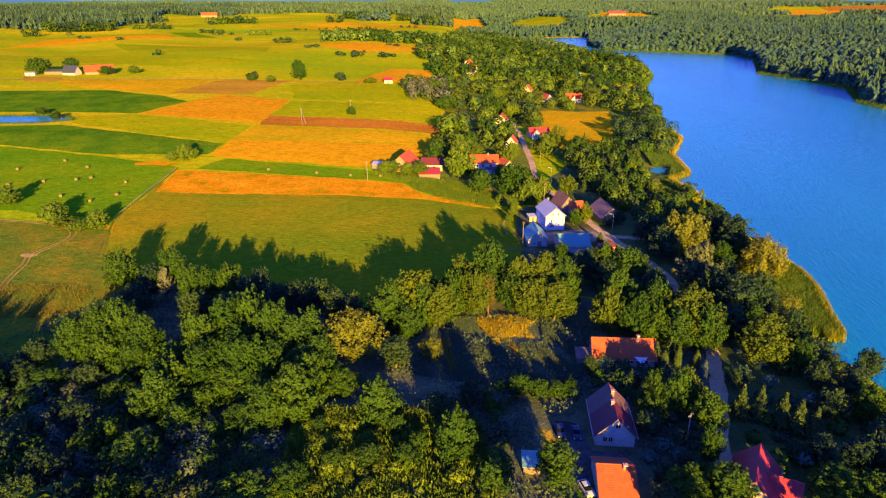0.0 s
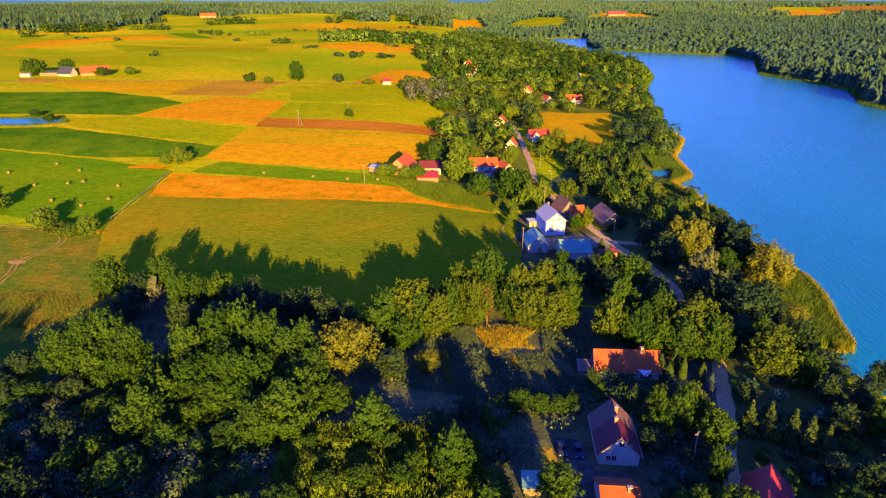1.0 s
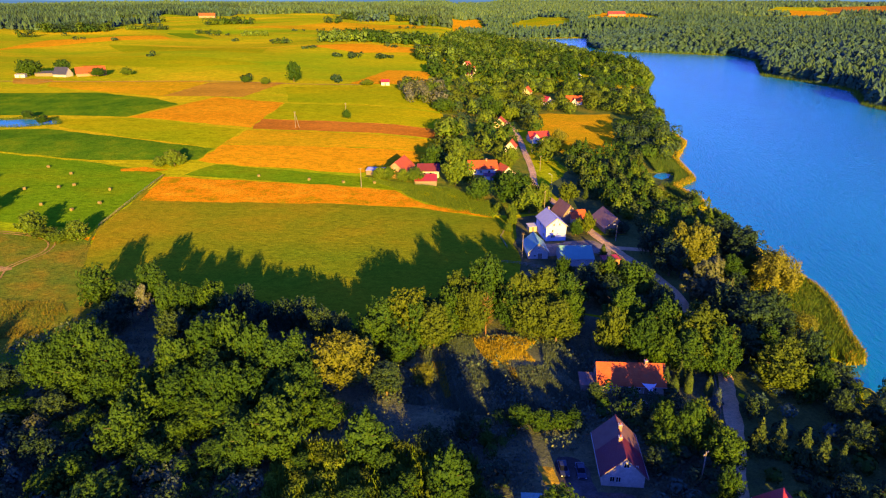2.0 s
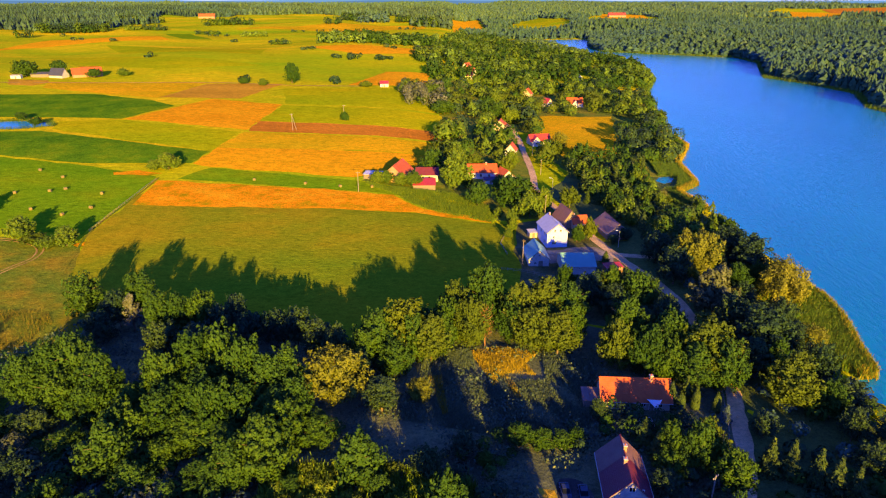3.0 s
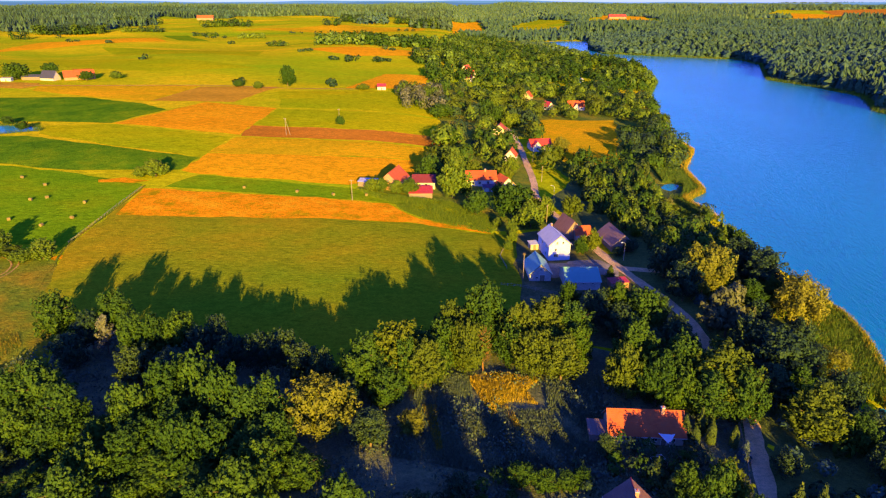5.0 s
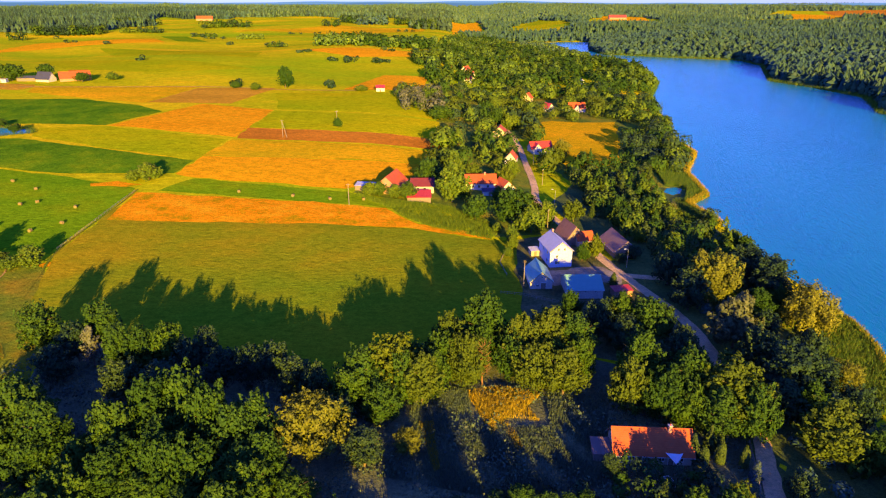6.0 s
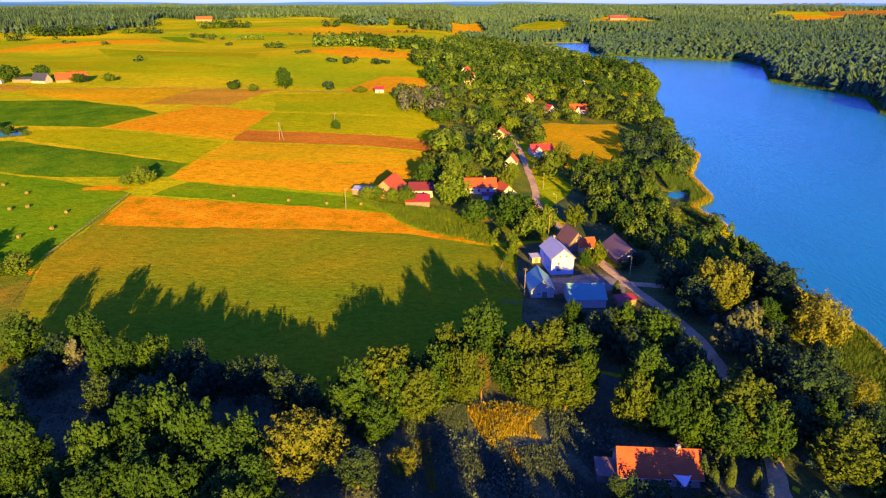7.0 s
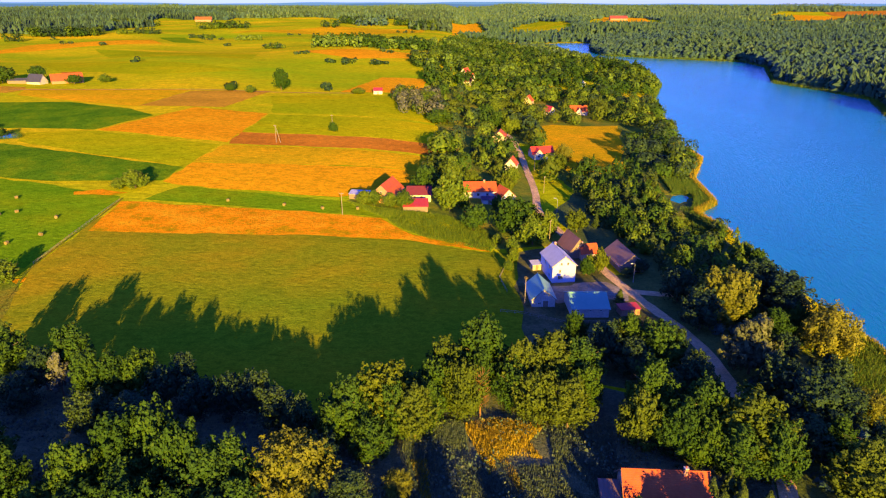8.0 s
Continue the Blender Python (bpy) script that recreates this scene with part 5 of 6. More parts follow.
# sun streaks painted as golden blades, running along the light
for ring_, seed_ in (([(9, 157), (11, 157.5), (15, 144), (13.5, 142)], 59), ([(14, 151), (17, 150), (19.5, 138), (18.5, 137)], 60), ([(-1.5, 146), (1.5, 146), (3, 132), (1.8, 131)], 62)):
    weeds("weeds", ring_, 2200, 0.4, 1.0, M["dry"], "streak of dry grass in the weeds, coloured golden for sunlight", seed_)
weeds("weeds", [(-31, 114), (-10, 115), (8, 110), (10, 84), (-30, 80)], 34000, 0.9, 2.6, [M["weeds_sun"]], "tall weeds and willow shoots coloured as sunlit", 53)
wood("shrubs", scattered([(35, 126), (36, 132), (45, 131), (46, 128.5), (50, 129), (53, 131), (54, 125), (40, 122)], 1.9, 15, -4.0), 4.0, 2.6, 120, [M["leaf_dark"], M["leaf"]], "garden bushes in front of the cottage", 55)
wood("shrubs", scattered([(0, 118), (12, 124), (30, 126), (30, 118), (18, 122), (12, 112), (14, 100), (8, 96), (0, 104)], 3.0, 16, 0.0), 2.6, 2.6, 120, [M["leaf_dark"], M["leaf"]], "overgrown garden bushes", 56)
wood("shrubs", scattered([(40, 100), (42, 124), (52, 126), (58, 118), (52, 100), (48, 90), (42, 88)], 3.4, 17, 0.0, 4.0), 3.0, 3.0, 120, [M["leaf_dark"], M["leaf"], M["forest_blue"]], "garden bushes between house and road", 57)


# ---- buildings ----
def window(parent, m, w, h, bars=1):
    """A window: painted frame with bars and a sill, dark glass set behind them."""
    f = Shape()
    t = 0.06
    for x0, z0, x1, z1 in ((-w / 2, -h / 2, -w / 2 + t, h / 2), (w / 2 - t, -h / 2, w / 2, h / 2), (-w / 2 + t, h / 2 - t, w / 2 - t, h / 2), (-w / 2 + t, -h / 2, w / 2 - t, -h / 2 + t)):
        f.box(x0, -0.07, z0, x1, 0.02, z1, m)
    for i in range(bars):
        x = -w / 2 + w * (i + 1) / (bars + 1)
        f.box(x - 0.035, -0.06, -h / 2 + t, x + 0.035, 0.02, h / 2 - t, m)
    ob = part("window", f, M["trim"], parent)
    part("pane", Shape().box(-w / 2 + t, -0.03, -h / 2 + t, w / 2 - t, -0.01, h / 2 - t, m), M["glass"], ob)
    part("sill", Shape().box(-w / 2 - 0.06, -0.14, -h / 2 - 0.07, w / 2 + 0.06, 0.0, -h / 2 - 0.005, m), M["metal"], ob)
    return ob


def house(name, x, y, turn, long, wide, eave, ridge, wall, roof, label, category="house", over=0.45, south=(), west=(), east=(), north=(), chimneys=(), door=None, roof_label="", older=None):
    """A gabled building. The ridge runs along its own y; the front gable looks to -y. Windows: place along the wall, height of the centre, width, height."""
    e = base(name, x, y, turn, label=label, category=category)
    w, l = wide / 2, long / 2
    section = [(-w, -0.8), (w, -0.8), (w, eave), (0, ridge - 0.02), (-w, eave)]
    body = Shape().add([(a, k * l, b) for k in (-1, 1) for a, b in section],
                       [(0, 1, 2, 3, 4), (9, 8, 7, 6, 5), (0, 5, 6, 1), (1, 6, 7, 2), (4, 9, 5, 0), (2, 7, 8, 3), (3, 8, 9, 4)])
    body = part("wall", body, M[wall], e)
    slope = (ridge - eave) / w
    for k, side in ((-1, "roof"), (1, "roof")):
        courses = max(4, int(math.hypot(w, ridge - eave) / 0.36))
        a0, a1, th = 0.0, w + over, 0.14
        rows = [a0 + (a1 - a0) * i / courses for i in range(courses + 1)]
        # overlapping courses: each lower lip stands a little proud of the next
        line = [(0.0, ridge + 0.03)]
        for r0, r1 in zip(rows, rows[1:]):
            line += [(r1, ridge - slope * r1 + 0.08), (r1 + 0.004, ridge - slope * r1 + 0.03)]
        line += [(a1 + 0.004, ridge - slope * a1 - th + 0.1), (0.0, ridge - th + 0.1)]
        n = len(line)
        for y0, y1, cover in ((-l - over, l + over, roof),) if older is None else ((-l - over, older[0], roof), (older[0], l + over, older[1])):
            s = Shape().add([(k * a, yy, z) for yy in (y0, y1) for a, z in line], [(i, (i + 1) % n, n + (i + 1) % n, n + i) for i in range(n)] + [tuple(range(n)), tuple(range(n, 2 * n))])
            part("roof", s, M[cover], e, "older weathered tiles" if cover != roof else roof_label if k < 0 else "")
    part("ridge_cap", Shape().tube([(0, -l - over, ridge + 0.05), (0, 0, ridge + 0.04), (0, l + over, ridge + 0.05)], [0.13, 0.13, 0.13], 6), M[roof], e)
    for k in (-1, 1):
        b = Shape()
        yy = k * (l + over)
        for q in (-1, 1):
            b.add([(0, yy, ridge - 0.02), (q * (w + over), yy, eave - slope * over - 0.02), (q * (w + over), yy, eave - slope * over - 0.22), (0, yy, ridge - 0.22),
                   (0, yy + k * 0.04, ridge - 0.02), (q * (w + over), yy + k * 0.04, eave - slope * over - 0.02), (q * (w + over), yy + k * 0.04, eave - slope * over - 0.22), (0, yy + k * 0.04, ridge - 0.22)],
                  [(0, 1, 2, 3), (4, 5, 6, 7), (0, 1, 5, 4), (3, 2, 6, 7), (1, 2, 6, 5)])
        part("bargeboard", b, M["wood"], e)
    for k in (-1, 1):
        part("gutter", Shape().tube([(k * (w + over + 0.06), -l - over, eave - slope * over - 0.02), (k * (w + over + 0.06), l + over, eave - slope * over - 0.05)], [0.07, 0.07], 6), M["metal"], e)
    for side, rows_ in (("s", south), ("n", north), ("w", west), ("e", east)):
        for u, v, ww, hh in rows_:
            m = {"s": pose(u, -l, v), "n": pose(u, l, v, 0, 0, 180), "w": pose(-w, u, v, 0, 0, -90), "e": pose(w, u, v, 0, 0, 90)}[side]
            window(e, m, ww, hh, 1 if ww < 1.5 else 2)
    for u, v, top in chimneys:
        z = ridge - slope * abs(u)
        c = part("chimney", Shape().box(u - 0.3, v - 0.35, z - 0.6, u + 0.3, v + 0.35, ridge + top), M["brick"], e)
        part("cap", Shape().box(u - 0.38, v - 0.43, ridge + top, u + 0.38, v + 0.43, ridge + top + 0.12), M["stone"], c)
        part("flue", Shape().tube([(u, v, ridge + top + 0.1), (u, v, ridge + top + 0.42)], [0.13, 0.11], 8), M["roof_orange"], c)
    if door:
        side, u, ww, hh = door
        m = {"s": pose(u, -l, 0), "w": pose(-w, u, 0, 0, 0, -90), "e": pose(w, u, 0, 0, 0, 90)}[side]
        d = part("door", Shape().box(-ww / 2, -0.05, 0, ww / 2, 0.02, hh, m), M["boards"], e)
        part("door_frame", Shape().box(-ww / 2 - 0.1, -0.07, 0, -ww / 2, 0.02, hh + 0.1, m).box(ww / 2, -0.07, 0, ww / 2 + 0.1, 0.02, hh + 0.1, m).box(-ww / 2, -0.07, hh, ww / 2, 0.02, hh + 0.1, m), M["trim"], d)
    return e


def shed(name, x, y, turn, long, wide, front, back, wall, roof, label, category="shed"):
    """A low outbuilding with a single pitched roof falling to its -y side."""
    e = base(name, x, y, turn, label=label, category=category)
    w, l = long / 2, wide / 2
    part("wall", Shape().add([(sx * w, sy * l, z) for sx in (-1, 1) for sy, z in ((-1, -0.8), (1, -0.8), (1, back), (-1, front))],
                             [(0, 3, 2, 1), (4, 5, 6, 7), (0, 4, 7, 3), (1, 2, 6, 5), (3, 7, 6, 2)]), M[wall], e)
    ribs = max(4, int(long / 0.6))
    step, k = (long + 0.6) / ribs, (back - front) / wide
    line = [(-w - 0.3 + step * (i + d), h) for i in range(ribs) for d, h in ((0.0, 0.1), (0.12, 0.16), (0.24, 0.1))] + [(w + 0.3, 0.1), (w + 0.3, 0.03), (-w - 0.3, 0.03)]
    n = len(line)
    s = Shape().add([(a, yy, zz + h) for yy, zz in ((-l - 0.3, front - 0.3 * k), (l + 0.3, back + 0.3 * k)) for a, h in line],
                    [(i, (i + 1) % n, n + (i + 1) % n, n + i) for i in range(n)] + [tuple(range(n)), tuple(range(n, 2 * n))])
    part("roof", s, M[roof], e)
    part("door", Shape().box(-0.5, -l - 0.04, 0, 0.5, -l + 0.02, 1.9), M["boards"], e)
    return e


# the house with the stone gable beside the parked cars
house("farmhouse", 34.9, 109.8, -5, 11.8, 7.7, 3.0, 6.9, "stone", "roof_plum", "stone gabled farmhouse with a plum red sheet roof", "house", 0.5,
      south=((0.3, 4.9, 1.1, 1.0), (-1.8, 4.6, 0.55, 0.6), (2.1, 4.7, 0.55, 0.6), (-2.0, 1.7, 0.9, 1.2), (-0.9, 1.7, 0.9, 1.2)), west=((-3, 1.6, 1, 1.2), (2, 1.6, 1, 1.2)), east=((-2, 1.6, 1, 1.2),), chimneys=((0.2, 2.2, 0.9), (-0.3, -1.2, 0.7)), older=(0.6, "roof_old"))
# the long low house with orange tiles
house("cottage", 44.2, 137, -93, 14.7, 6.8, 2.6, 6.0, "render_cream", "roof_orange", "long low cottage with a patched orange tile roof", "house", 0.45,
      east=((-4, 1.5, 1.0, 1.1), (-1.2, 1.5, 1.0, 1.1), (1.6, 1.5, 1.0, 1.1), (5.2, 1.5, 1.0, 1.1)), chimneys=((0.3, 3.4, 0.9),), door=("e", 3.4, 1.0, 2.0))
house("outbuilding", 31.2, 92.3, -94, 6.4, 10.6, 2.5, 5.4, "stone", "roof_orange", "low outbuilding with a bright orange tile roof", "outbuilding", 0.3, chimneys=((0.6, 1.6, 0.5),))
house("house", 56.4, 91.6, -29, 10.5, 7.6, 3.0, 6.6, "render_cream", "roof_red", "cream house with a bright red sheet roof", "house", 0.5,
      south=((-0.4, 4.2, 0.7, 1.2), (0.5, 4.2, 0.7, 1.2), (-1.6, 1.5, 1, 1.2), (1.6, 1.5, 1, 1.2)), west=((-2, 1.5, 1, 1.2),))
house("annexe", 60.2, 89.2, 61, 5.5, 5.2, 2.8, 5.2, "render_cream", "roof_red", "cream side wing with a red sheet roof", "house", 0.4)
shed("shed", 16.9, 97.7, -3, 3.2, 3.8, 1.8, 2.2, "boards", "roof_blue", "small board shed with a light blue sheet roof")
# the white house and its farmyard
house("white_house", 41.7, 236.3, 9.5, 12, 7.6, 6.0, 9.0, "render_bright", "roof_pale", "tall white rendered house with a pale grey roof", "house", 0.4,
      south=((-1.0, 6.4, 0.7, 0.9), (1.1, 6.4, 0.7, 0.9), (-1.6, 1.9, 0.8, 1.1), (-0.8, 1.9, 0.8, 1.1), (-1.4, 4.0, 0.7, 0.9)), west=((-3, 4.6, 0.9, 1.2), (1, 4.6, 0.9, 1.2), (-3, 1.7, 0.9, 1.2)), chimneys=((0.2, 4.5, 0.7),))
house("barn", 33.6, 218.6, 2, 11.2, 6.8, 2.7, 5.8, "stone", "roof_blue", "grey stone barn with a steep blue sheet roof", "barn", 0.35,
      south=((0.1, 3.9, 0.5, 0.6), (-1.2, 1.2, 0.8, 0.8)), door=("s", 0.6, 1.6, 2.1))
house("barn", 46, 212.2, -89, 10.6, 11, 3.0, 5.4, "stone", "roof_blue", "wide fieldstone barn under a bright blue sheet roof", "barn", 0.3,
      east=((-3.5, 2.3, 0.6, 0.5), (0, 2.3, 0.6, 0.5), (3, 2.3, 0.6, 0.5)))
shed("shed", 57.6, 209.6, 10, 5.6, 3.2, 2.1, 2.4, "brick", "roof_red", "small brick shed with a red roof")
shed("shed", 35.2, 241, 12, 3.0, 3.0, 2.1, 2.4, "render_cream", "roof_pale", "small pale lean-to beside the white house")
house("house", 66, 246.4, 8, 14, 8.4, 2.8, 6.2, "boards", "roof_brown", "shaded house with a broad brown roof", "house", 0.5)
house("house", 50.2, 256, 14, 10, 6.4, 2.8, 7.2, "boards", "roof_old", "old house with a steep dark tiled roof", "house", 0.4, south=((0, 4.2, 0.8, 1),))
house("annexe", 54.6, 252.5, -80, 6, 6, 2.6, 5.0, "render_cream", "roof_orange", "side wing with an orange tile roof", "house", 0.35, chimneys=((0.3, -2.2, 0.8),))
# the middle of the village
house("barn", -19.6, 307, -14, 15, 10, 3.2, 7.6, "brick", "roof_orange", "large brick barn with a tall orange tile roof", "barn", 0.4, south=((0, 4.4, 0.9, 0.9),))
shed("shed", -31, 305, -8, 8, 5, 2.2, 2.6, "boards", "roof_pale", "low grey shed beside the barn")
shed("shed", -7, 296, 2, 10, 7, 1.9, 3.2, "boards", "roof_red", "low shed with a bright red sheet roof")
house("house", -6, 309, -88, 10, 7, 3.0, 5.6, "render_white", "roof_plum", "white house with a dark plum roof", "house", 0.4, east=((-2, 1.7, 1, 1.2), (1, 1.7, 1, 1.2)))
house("house", 20.5, 321, -87, 14, 10.5, 3.2, 6.2, "render_white", "roof_orange", "white house with a long orange tile roof", "house", 0.4, east=((-4, 1.8, 1.1, 1.3), (-1, 1.8, 1.1, 1.3), (3, 1.8, 1.1, 1.3)), chimneys=((0.3, 2, 0.8),))
house("house", 31, 315.5, 22, 8.5, 7, 3.0, 6.2, "render_white", "roof_orange", "small white house with a steep orange roof", "house", 0.4, south=((0, 4.0, 0.8, 1.0),))
shed("shed", 24, 310, 4, 6, 4, 2.1, 2.5, "render_white", "roof_dark", "white lean-to with a flat grey roof")
house("house", 39.3, 442, -10, 9, 8, 3.6, 6.8, "render_cream", "roof_orange", "cream house with an orange roof by the road", "house", 0.4, south=((-1.8, 1.9, 1, 1.2), (1.8, 1.9, 1, 1.2)))
house("house", 39.9, 372, -14, 7.5, 6, 3.2, 6.6, "render_white", "roof_orange", "narrow white house with an orange roof", "house", 0.35, south=((-1, 1.9, 0.8, 1.2), (1, 1.9, 0.8, 1.2)))
house("house", 60, 404.5, -78, 12.5, 8, 3.0, 6.4, "render_white", "roof_red", "white house with a broad red roof beside a willow", "house", 0.45, east=((-3, 1.8, 1, 1.2), (0, 1.8, 1, 1.2), (3, 1.8, 1, 1.2)))
house("annexe", 57.6, 400.5, 10, 5, 5.6, 3.0, 6.0, "render_white", "roof_red", "white front gable with a red roof", "house", 0.35, south=((0, 1.8, 1.2, 1.2),))
house("house", 110.5, 555, -88, 13, 9, 3.2, 7.2, "render_white", "roof_orange", "white house with a long orange roof among trees", "house", 0.45, east=((-4, 1.8, 1, 1.2), (4, 1.8, 1, 1.2)))
house("annexe", 110, 550, 2, 4, 4.6, 3.2, 6.2, "render_white", "roof_orange", "white front gable with an orange roof", "house", 0.3, south=((0, 1.8, 1.2, 1.2),))
house("house", 88, 557, 30, 8, 6.5, 3.0, 6.4, "render_white", "roof_red", "small white house with a red roof", "house", 0.4)
house("house", 78, 611, -20, 9, 8, 3.2, 7.5, "render_cream", "roof_orange", "cream house with an orange roof among trees", "house", 0.4)
house("house", 27, 746, -25, 12, 9, 4.5, 10, "render_white", "roof_orange", "white house with a steep orange roof", "house", 0.4)
house("house", 31, 733, 60, 9, 7, 3.5, 7, "render_white", "roof_orange", "smaller house with an orange roof", "house", 0.4)
house("house", 26, 690, 80, 10, 7, 3.5, 7.5, "render_white", "roof_plum", "white house with a plum roof half hidden by trees", "house", 0.4)
house("house", 151, 738, 5, 5, 5, 4, 6, "render_white", "roof_dark", "small white house in a clearing", "house", 0.3)
shed("hut", -48.8, 568, 5, 7, 5, 2.6, 4.4, "render_white", "roof_red", "small white field hut with a red roof", "hut")
# the farm out in the fields
house("farmhouse", -341, 599, 78, 13, 9, 2.4, 8.0, "stone", "roof_dark", "grey stone farmhouse with a dark slate blue roof", "house", 0.4)
house("barn", -321, 609, -58, 24, 12, 2.4, 7.6, "brick", "roof_orange", "long brick barn with an orange tile roof", "barn", 0.4)
house("outbuilding", -357, 600, -80, 16, 6, 2.6, 4.2, "boards", "roof_dark", "low board outbuilding with a grey roof", "outbuilding", 0.3)
shed("shed", -372, 588, 10, 8, 5, 2.4, 2.8, "render_white", "roof_pale", "small pale farm shed")
house("barn", -768, 2206, -80, 50, 18, 6, 14, "brick", "roof_orange", "distant long barn with an orange roof", "barn", 0.4)
house("barn", 602, 2374, -86, 60, 18, 7, 15, "brick", "roof_red", "distant farm building with a red roof", "barn", 0.4)


pond_ = draped("pond", POOL, 0.12, M["water"], 4.0, 0.2)
tagged(pond_, "small pool enclosed by reeds on the cape", "pond", kind="structure")


# ---- small things ----
def car(x, y, turn, paint, label):
    e = base("car", x, y, turn, label=label, category="car", group="parked cars")
    lower = [(-2.1, 0.35), (-2.15, 0.75), (-1.35, 0.9), (1.3, 0.95), (2.05, 0.85), (2.1, 0.4)]
    cabin = [(-1.0, 0.9), (-0.35, 1.42), (0.95, 1.45), (1.75, 0.95)]
    for name, prof, half, mat in (("body", lower, 0.86, paint), ("windows", cabin, 0.72, "glass")):
        n = len(prof)
        s = Shape().add([(k * (half if z < 1.2 else half * 0.86), yy, z) for k in (-1, 1) for yy, z in prof], [tuple(range(n)), tuple(range(n, 2 * n))[::-1]] + [(i, (i + 1) % n, n + (i + 1) % n, n + i) for i in range(n)])
        part(name, s, M[mat], e)
    part("roof", Shape().box(-0.62, -0.3, 1.42, 0.62, 0.95, 1.48), M[paint], e)
    for sx in (-1, 1):
        for yy in (-1.3, 1.3):
            wh = part("wheel", Shape().tube([(sx * 0.68, yy, 0.32), (sx * 0.88, yy, 0.32)], [0.32, 0.32], 14), M["rubber"], e)
            part("rim", Shape().tube([(sx * 0.86, yy, 0.32), (sx * 0.9, yy, 0.32)], [0.19, 0.17], 10), M["metal"], wh)
        part("headlight", Shape().box(sx * 0.68 - 0.15, -2.16, 0.58, sx * 0.68 + 0.15, -2.05, 0.74), M["trim"], e)
    return e


car(26.2, 91.6, 14, "car_white", "white car parked at an angle on gravel")
car(24.2, 108.2, 2, "car_dark", "dark blue car parked beside the house")
car(27.4, 107.6, -3, "car_dark", "dark blue car parked close to the house")


def bale(x, y, turn):
    e = base("hay_bale", x, y, turn, label="round bale of golden straw lying on mown grass", category="bale", group="bales on the hay meadow")
    part("roll", Shape().tube([(-0.58, 0, 0.6), (-0.53, 0, 0.6), (0.53, 0, 0.6), (0.58, 0, 0.6)], [0.54, 0.6, 0.6, 0.54], 16), M["bale"], e)
    part("spiral_end", Shape().tube([(0.57, 0, 0.6), (0.6, 0, 0.6), (0.61, 0, 0.6)], [0.5, 0.36, 0.16], 12), M["bale"], e)
    return e


first = bale(-178, 273, 20)
for i, (x, y) in enumerate([(-165, 276), (-160, 279), (-142, 274), (-138, 257), (-160, 254), (-145, 249), (-190, 267), (-205, 262), (-182, 258), (-200, 290), (-222, 300), (-170, 295), (-215, 270), (-186, 305),
                            (-84, 296), (-60, 292), (-44, 289), (-30, 290)]):
    copy_thing(first, pose(x, y, float(terrain(x, y)) + 0.1, 0, 0, i * 53))


def pole(x, y, tall, turn=0.0, label="weathered wooden power pole", arm=True, twin=False):
    e = base("power_pole", x, y, turn, label=label, category="pole", group="power poles")
    part("post", Shape().tube([(0, 0, -0.5), (0, 0, tall * 0.5), (0, 0, tall)], [0.16, 0.13, 0.1], 8), M["wood"], e)
    if twin:
        part("brace", Shape().tube([(2.4, 0, -0.5), (0.1, 0, tall * 0.96)], [0.15, 0.1], 8), M["wood"], e)
    if arm:
        part("crossarm", Shape().box(-0.9, -0.06, tall - 0.5, 0.9, 0.06, tall - 0.36), M["wood"], e)
        for k in (-0.75, 0, 0.75):
            part("insulator", Shape().tube([(k, 0, tall - 0.36), (k, 0, tall - 0.18)], [0.05, 0.03], 6), M["trim"], e)
    return e


pole(-35.3, 284, 9, 10)
pole(-88, 394, 10, 0, "A-shaped wooden power pole", True, True)
pole(-61.8, 424, 10, 10)
pole(48.7, 104, 8, 40)
nest_pole = pole(28.6, 215, 8, 0, "wooden pole carrying a stork's nest of twigs", False)
nest = Shape()
rng_n = random.Random(3)
for i in range(46):
    a, r, z = rng_n.uniform(0, math.tau), rng_n.uniform(0.25, 0.62), 8.0 + rng_n.uniform(0, 0.5)
    b = a + rng_n.uniform(0.8, 1.6)
    nest.tube([(r * math.cos(a), r * math.sin(a), z), (r * math.cos(b), r * math.sin(b), z + rng_n.uniform(-0.1, 0.1))], [0.035, 0.025], 4)
part("nest", nest, M["bale"], nest_pole, "round stork's nest of dry twigs")
pole(51, 331, 8, 60)
pole(44, 268, 8, 60)
pole(52, 372, 8, 60)
for x, y, turn in ((65, 231, 200), (52, 300, 160)):
    e = base("street_lamp", x, y, turn, label="slim grey street lamp beside the road", category="street lamp", group="street lamps")
    part("post", Shape().tube([(0, 0, -0.3), (0, 0, 3), (0, 0, 6.4)], [0.11, 0.08, 0.06], 8), M["metal"], e)
    arm = part("arm", Shape().tube([(0, 0, 6.3), (0.4, 0, 6.75), (1.3, 0, 6.85)], [0.05, 0.045, 0.04], 6), M["metal"], e)
    part("lamp_head", Shape().box(1.0, -0.14, 6.78, 1.7, 0.14, 6.92), M["trim"], arm)
e = base("shade_sail", 47.8, 132.4, 0, label="white triangular shade sail on posts", category="shade sail")
part("sail", Shape().add([(-1.7, 1.5, 2.9), (2.0, 1.4, 2.9), (-0.2, -1.6, 2.2), (0.05, 0.5, 2.45), (-1.7, 1.5, 2.88), (2.0, 1.4, 2.88), (-0.2, -1.6, 2.18), (0.05, 0.5, 2.43)],
                         [(0, 3, 1), (1, 3, 2), (2, 3, 0), (5, 7, 4), (6, 7, 5), (4, 7, 6), (0, 1, 5, 4), (1, 2, 6, 5), (2, 0, 4, 6)]), M["cloth"], e)
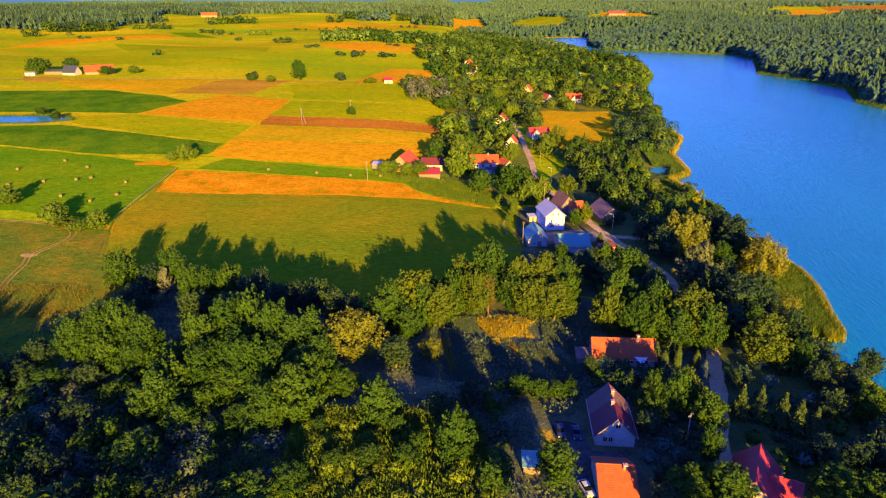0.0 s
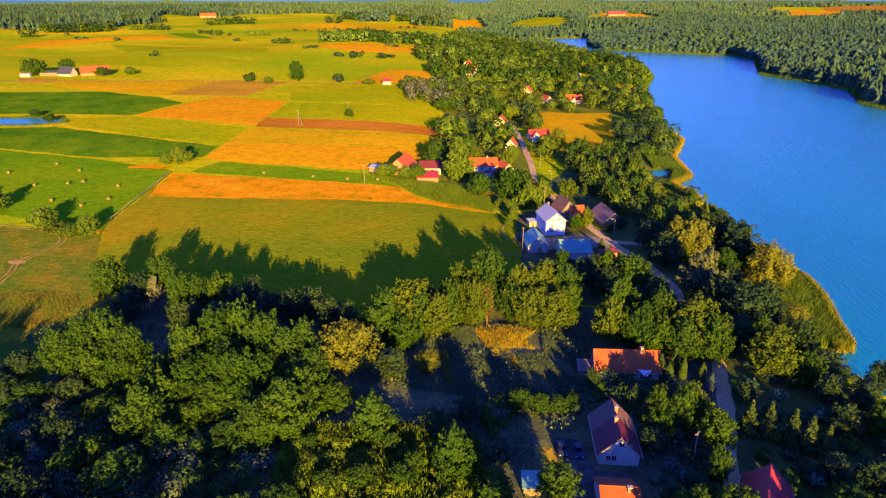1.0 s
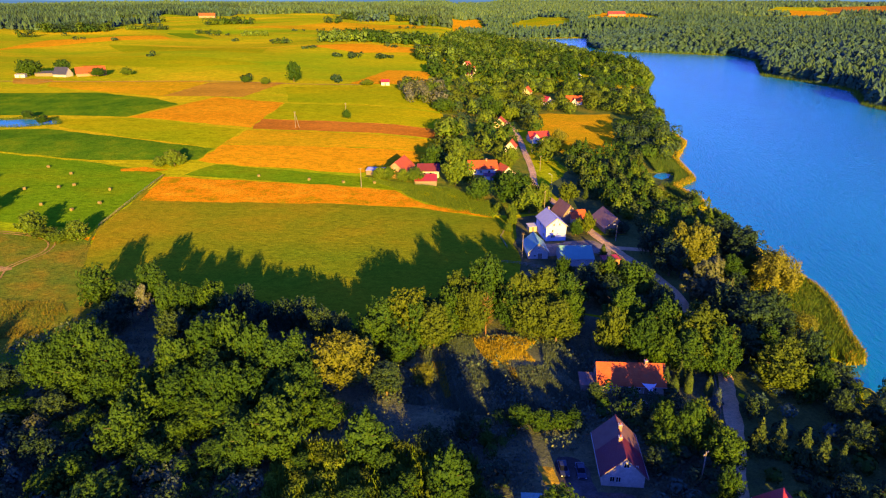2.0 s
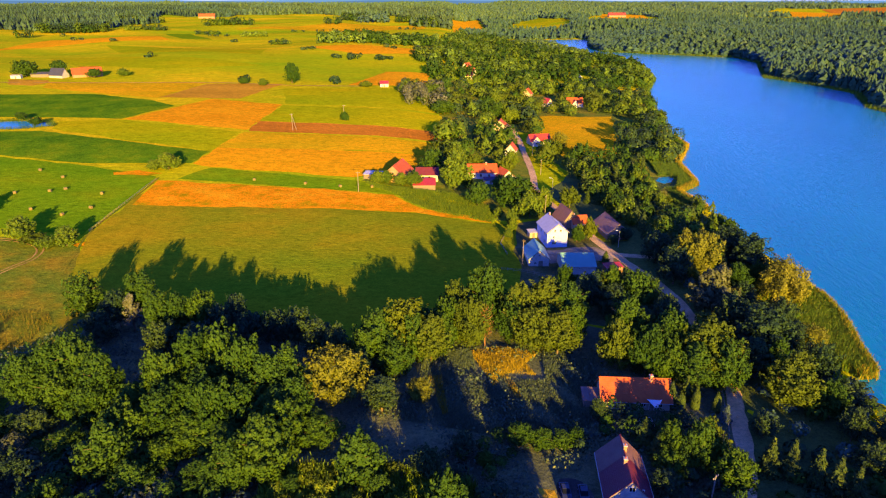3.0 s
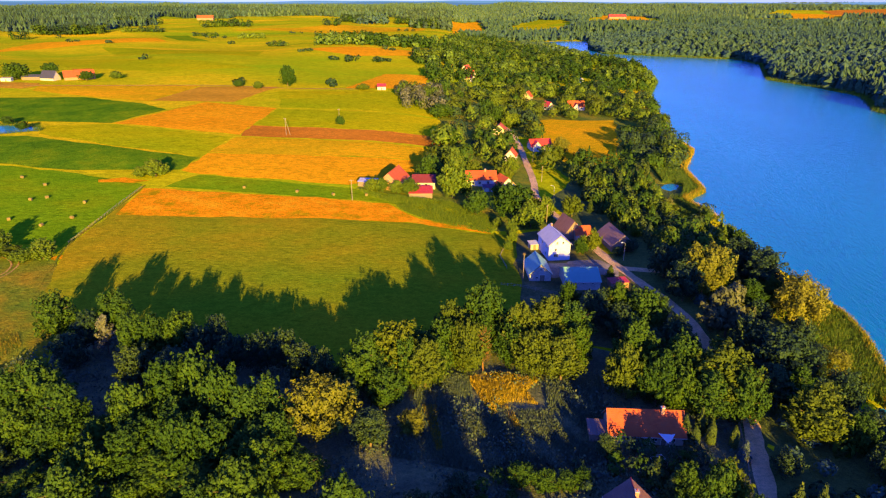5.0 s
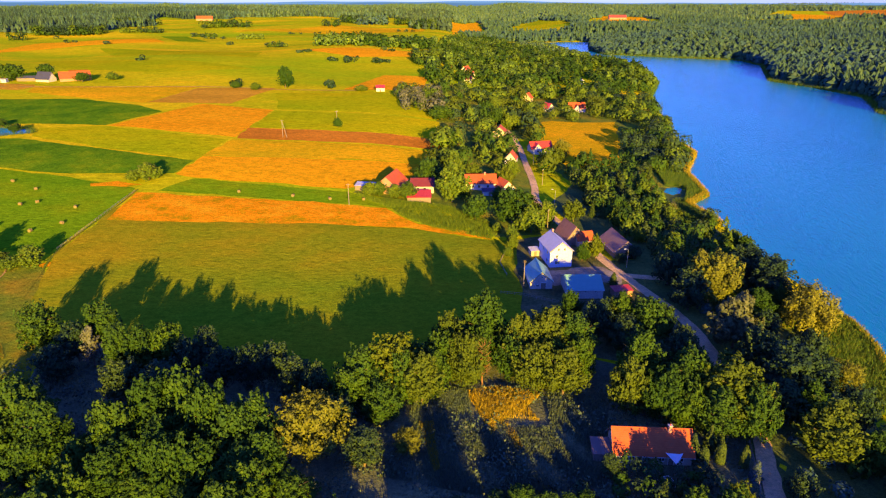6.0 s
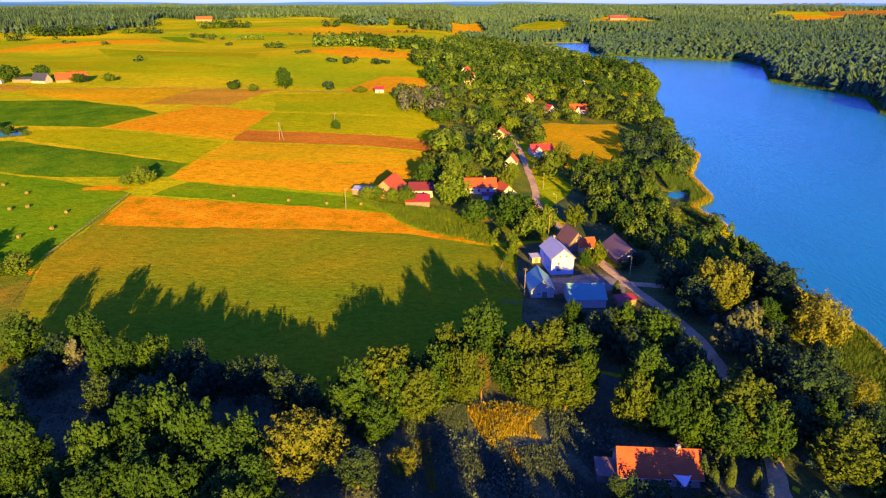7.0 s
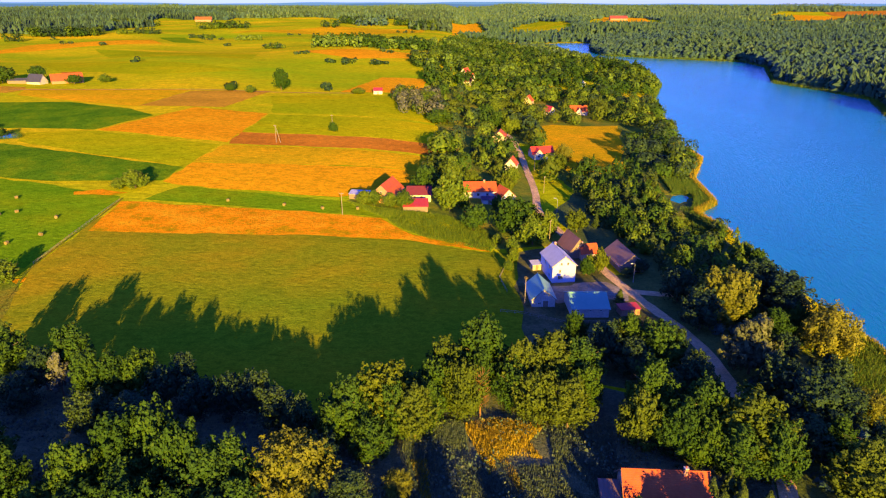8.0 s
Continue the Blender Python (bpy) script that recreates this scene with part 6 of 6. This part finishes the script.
for px_, py_, pz_ in ((-1.7, 1.5, 3.0), (2.0, 1.4, 3.0), (-0.2, -1.6, 2.3)):
    part("post", Shape().tube([(px_, py_, -0.3), (px_, py_, pz_)], [0.05, 0.05], 8), M["metal"], e)


def fence(points, label, tall=1.1):
    """A timber fence: posts and two rails from point to point."""
    (x0, y0), (x1, y1) = points[0], points[-1]
    e = base("fence", x0, y0, 0, label=label, category="fence", group="timber fences")
    z0 = float(terrain(x0, y0))
    spots = []
    for (ax, ay), (bx, by) in zip(points, points[1:]):
        n = max(1, round(math.hypot(bx - ax, by - ay) / 2.4))
        spots += [(ax + (bx - ax) * i / n, ay + (by - ay) * i / n) for i in range(n)]
    spots.append((x1, y1))
    local = [(x - x0, y - y0, float(terrain(x, y)) - z0) for x, y in spots]
    for x, y, z in local:
        part("post", Shape().tube([(x, y, z - 0.3), (x, y, z + tall)], [0.07, 0.06], 6), M["wood"], e)
    for a, b in zip(local, local[1:]):
        for h in (0.5, 0.95):
            part("rail", Shape().tube([(a[0], a[1], a[2] + h * tall), (b[0], b[1], b[2] + h * tall)], [0.045, 0.04], 5), M["wood"], e)
    return e


fence([(21, 209), (27, 208), (38, 203), (54, 203.5)], "weathered timber fence along the farmyard")
fence([(24, 222), (22.5, 232), (26, 244)], "weathered timber fence beside the meadow")
fence([(57.5, 116), (62, 128), (65.5, 140)], "low timber fence along the gravel road")
fence([(-128, 295), (-128, 278), (-127.5, 256), (-127, 234)], "thin timber fence between meadow and hay field", 0.9)


def thuja(x, y, tall, wide):
    """A clipped column of a conifer."""
    rng = np.random.default_rng(int(x * 7 + y * 11))
    e = base("thuja", x, y, label="slim columnar green thuja in the cottage garden", category="conifer", group="thujas")
    k = rng.random(1500)
    r = wide / 2 * np.sqrt(np.clip(1 - (1.25 * k - 0.3) ** 2, 0.02, 1)) * np.where(k > 0.75, (1.02 - k) * 4, 1)
    a = rng.uniform(0, math.tau, 1500)
    at = np.stack([np.cos(a) * r, np.sin(a) * r, 0.2 + k * (tall - 0.2)], 1)
    part("trunk", Shape().tube([(0, 0, -0.2), (0, 0, tall * 0.8)], [0.09, 0.03], 6), M["bark"], e, "", True)
    part("crown", quads("crown", sprays(rng, at, np.stack([np.cos(a), np.sin(a), 0.4 + 0 * a], 1) + 0.35 * rng.normal(size=(1500, 3)), rng.uniform(0.2, 0.4, 1500)), M["needle"]), None, e)


for x, y, tall, wide in ((57.2, 134.2, 5.2, 1.7), (61.3, 133, 5, 1.6), (53.6, 133.5, 4.6, 1.9)):
    thuja(x, y, tall, wide)

e = base("spruce", 62, 129.5, label="small blue green spruce beside the gravel road", category="conifer")
rng_b = np.random.default_rng(77)
part("trunk", Shape().tube([(0, 0, -0.2), (0, 0, 4.6)], [0.1, 0.02], 6), M["bark"], e, "", True)
part("crown", quads("crown", sprays(rng_b, *spire_sprays(rng_b, 5, 3, 1800, 0.3)), M["spruce_blue"]), None, e)

e = base("paddling_pool", 42.6, 131.6, label="low round bright green pool on the grass", category="pool")
ring_s = Shape().tube([(0.95 * math.cos(i * math.tau / 20), 0.95 * math.sin(i * math.tau / 20), 0.25) for i in range(21)], [0.16] * 21, 8)
part("rim", ring_s, M["pool_green"], e, "", True)
part("floor", Shape().tube([(0, 0, 0.02), (0, 0, 0.14)], [0.9, 0.9], 20), M["pool_green"], e)

e = base("pergola", 44.2, 126.8, 12, label="open white metal pergola frame in the garden", category="pergola")
for px_ in (-1.3, 1.3):
    for py_ in (-1.1, 1.1):
        part("post", Shape().tube([(px_, py_, -0.2), (px_, py_, 2.1)], [0.05, 0.05], 6), M["trim"], e)
        part("rafter", Shape().tube([(px_, py_, 2.1), (px_ * 0.1, 0, 2.75)], [0.05, 0.05], 6), M["trim"], e)
for a_, b_p in (((-1.3, -1.1), (1.3, -1.1)), ((1.3, -1.1), (1.3, 1.1)), ((1.3, 1.1), (-1.3, 1.1)), ((-1.3, 1.1), (-1.3, -1.1))):
    part("beam", Shape().tube([(*a_, 2.1), (*b_p, 2.1)], [0.05, 0.05], 6), M["trim"], e)
shed("shed", 34.6, 136.5, -4, 3.2, 4.2, 1.9, 2.3, "boards", "roof_brown", "low boarded lean-to at the end of the cottage")


# the half-dead tree at the edge of the glade
e = base("dead_tree", 12.6, 160.2, 20, label="half dead tree with bare reddish trunk and twigs", category="tree")
rng_d = np.random.default_rng(9)
part("trunk", stem(rng_d, 13, 5, 0.2, 0.2), M["bark_red"], e, "", True)
twigs = Shape()
for i in range(90):
    z = rng_d.uniform(3, 11)
    a, r = rng_d.uniform(0, math.tau), rng_d.uniform(0.2, 1.0)
    p0 = Vector((math.cos(a) * r, math.sin(a) * r, z))
    twigs.tube([p0, p0 + Vector((math.cos(a) * 0.7, math.sin(a) * 0.7, 0.6)), p0 + Vector((math.cos(a + 0.4) * 1.3, math.sin(a + 0.4) * 1.3, 1.3))], [0.05, 0.035, 0.015], 4)
part("twigs", twigs, M["bark_red"], e)
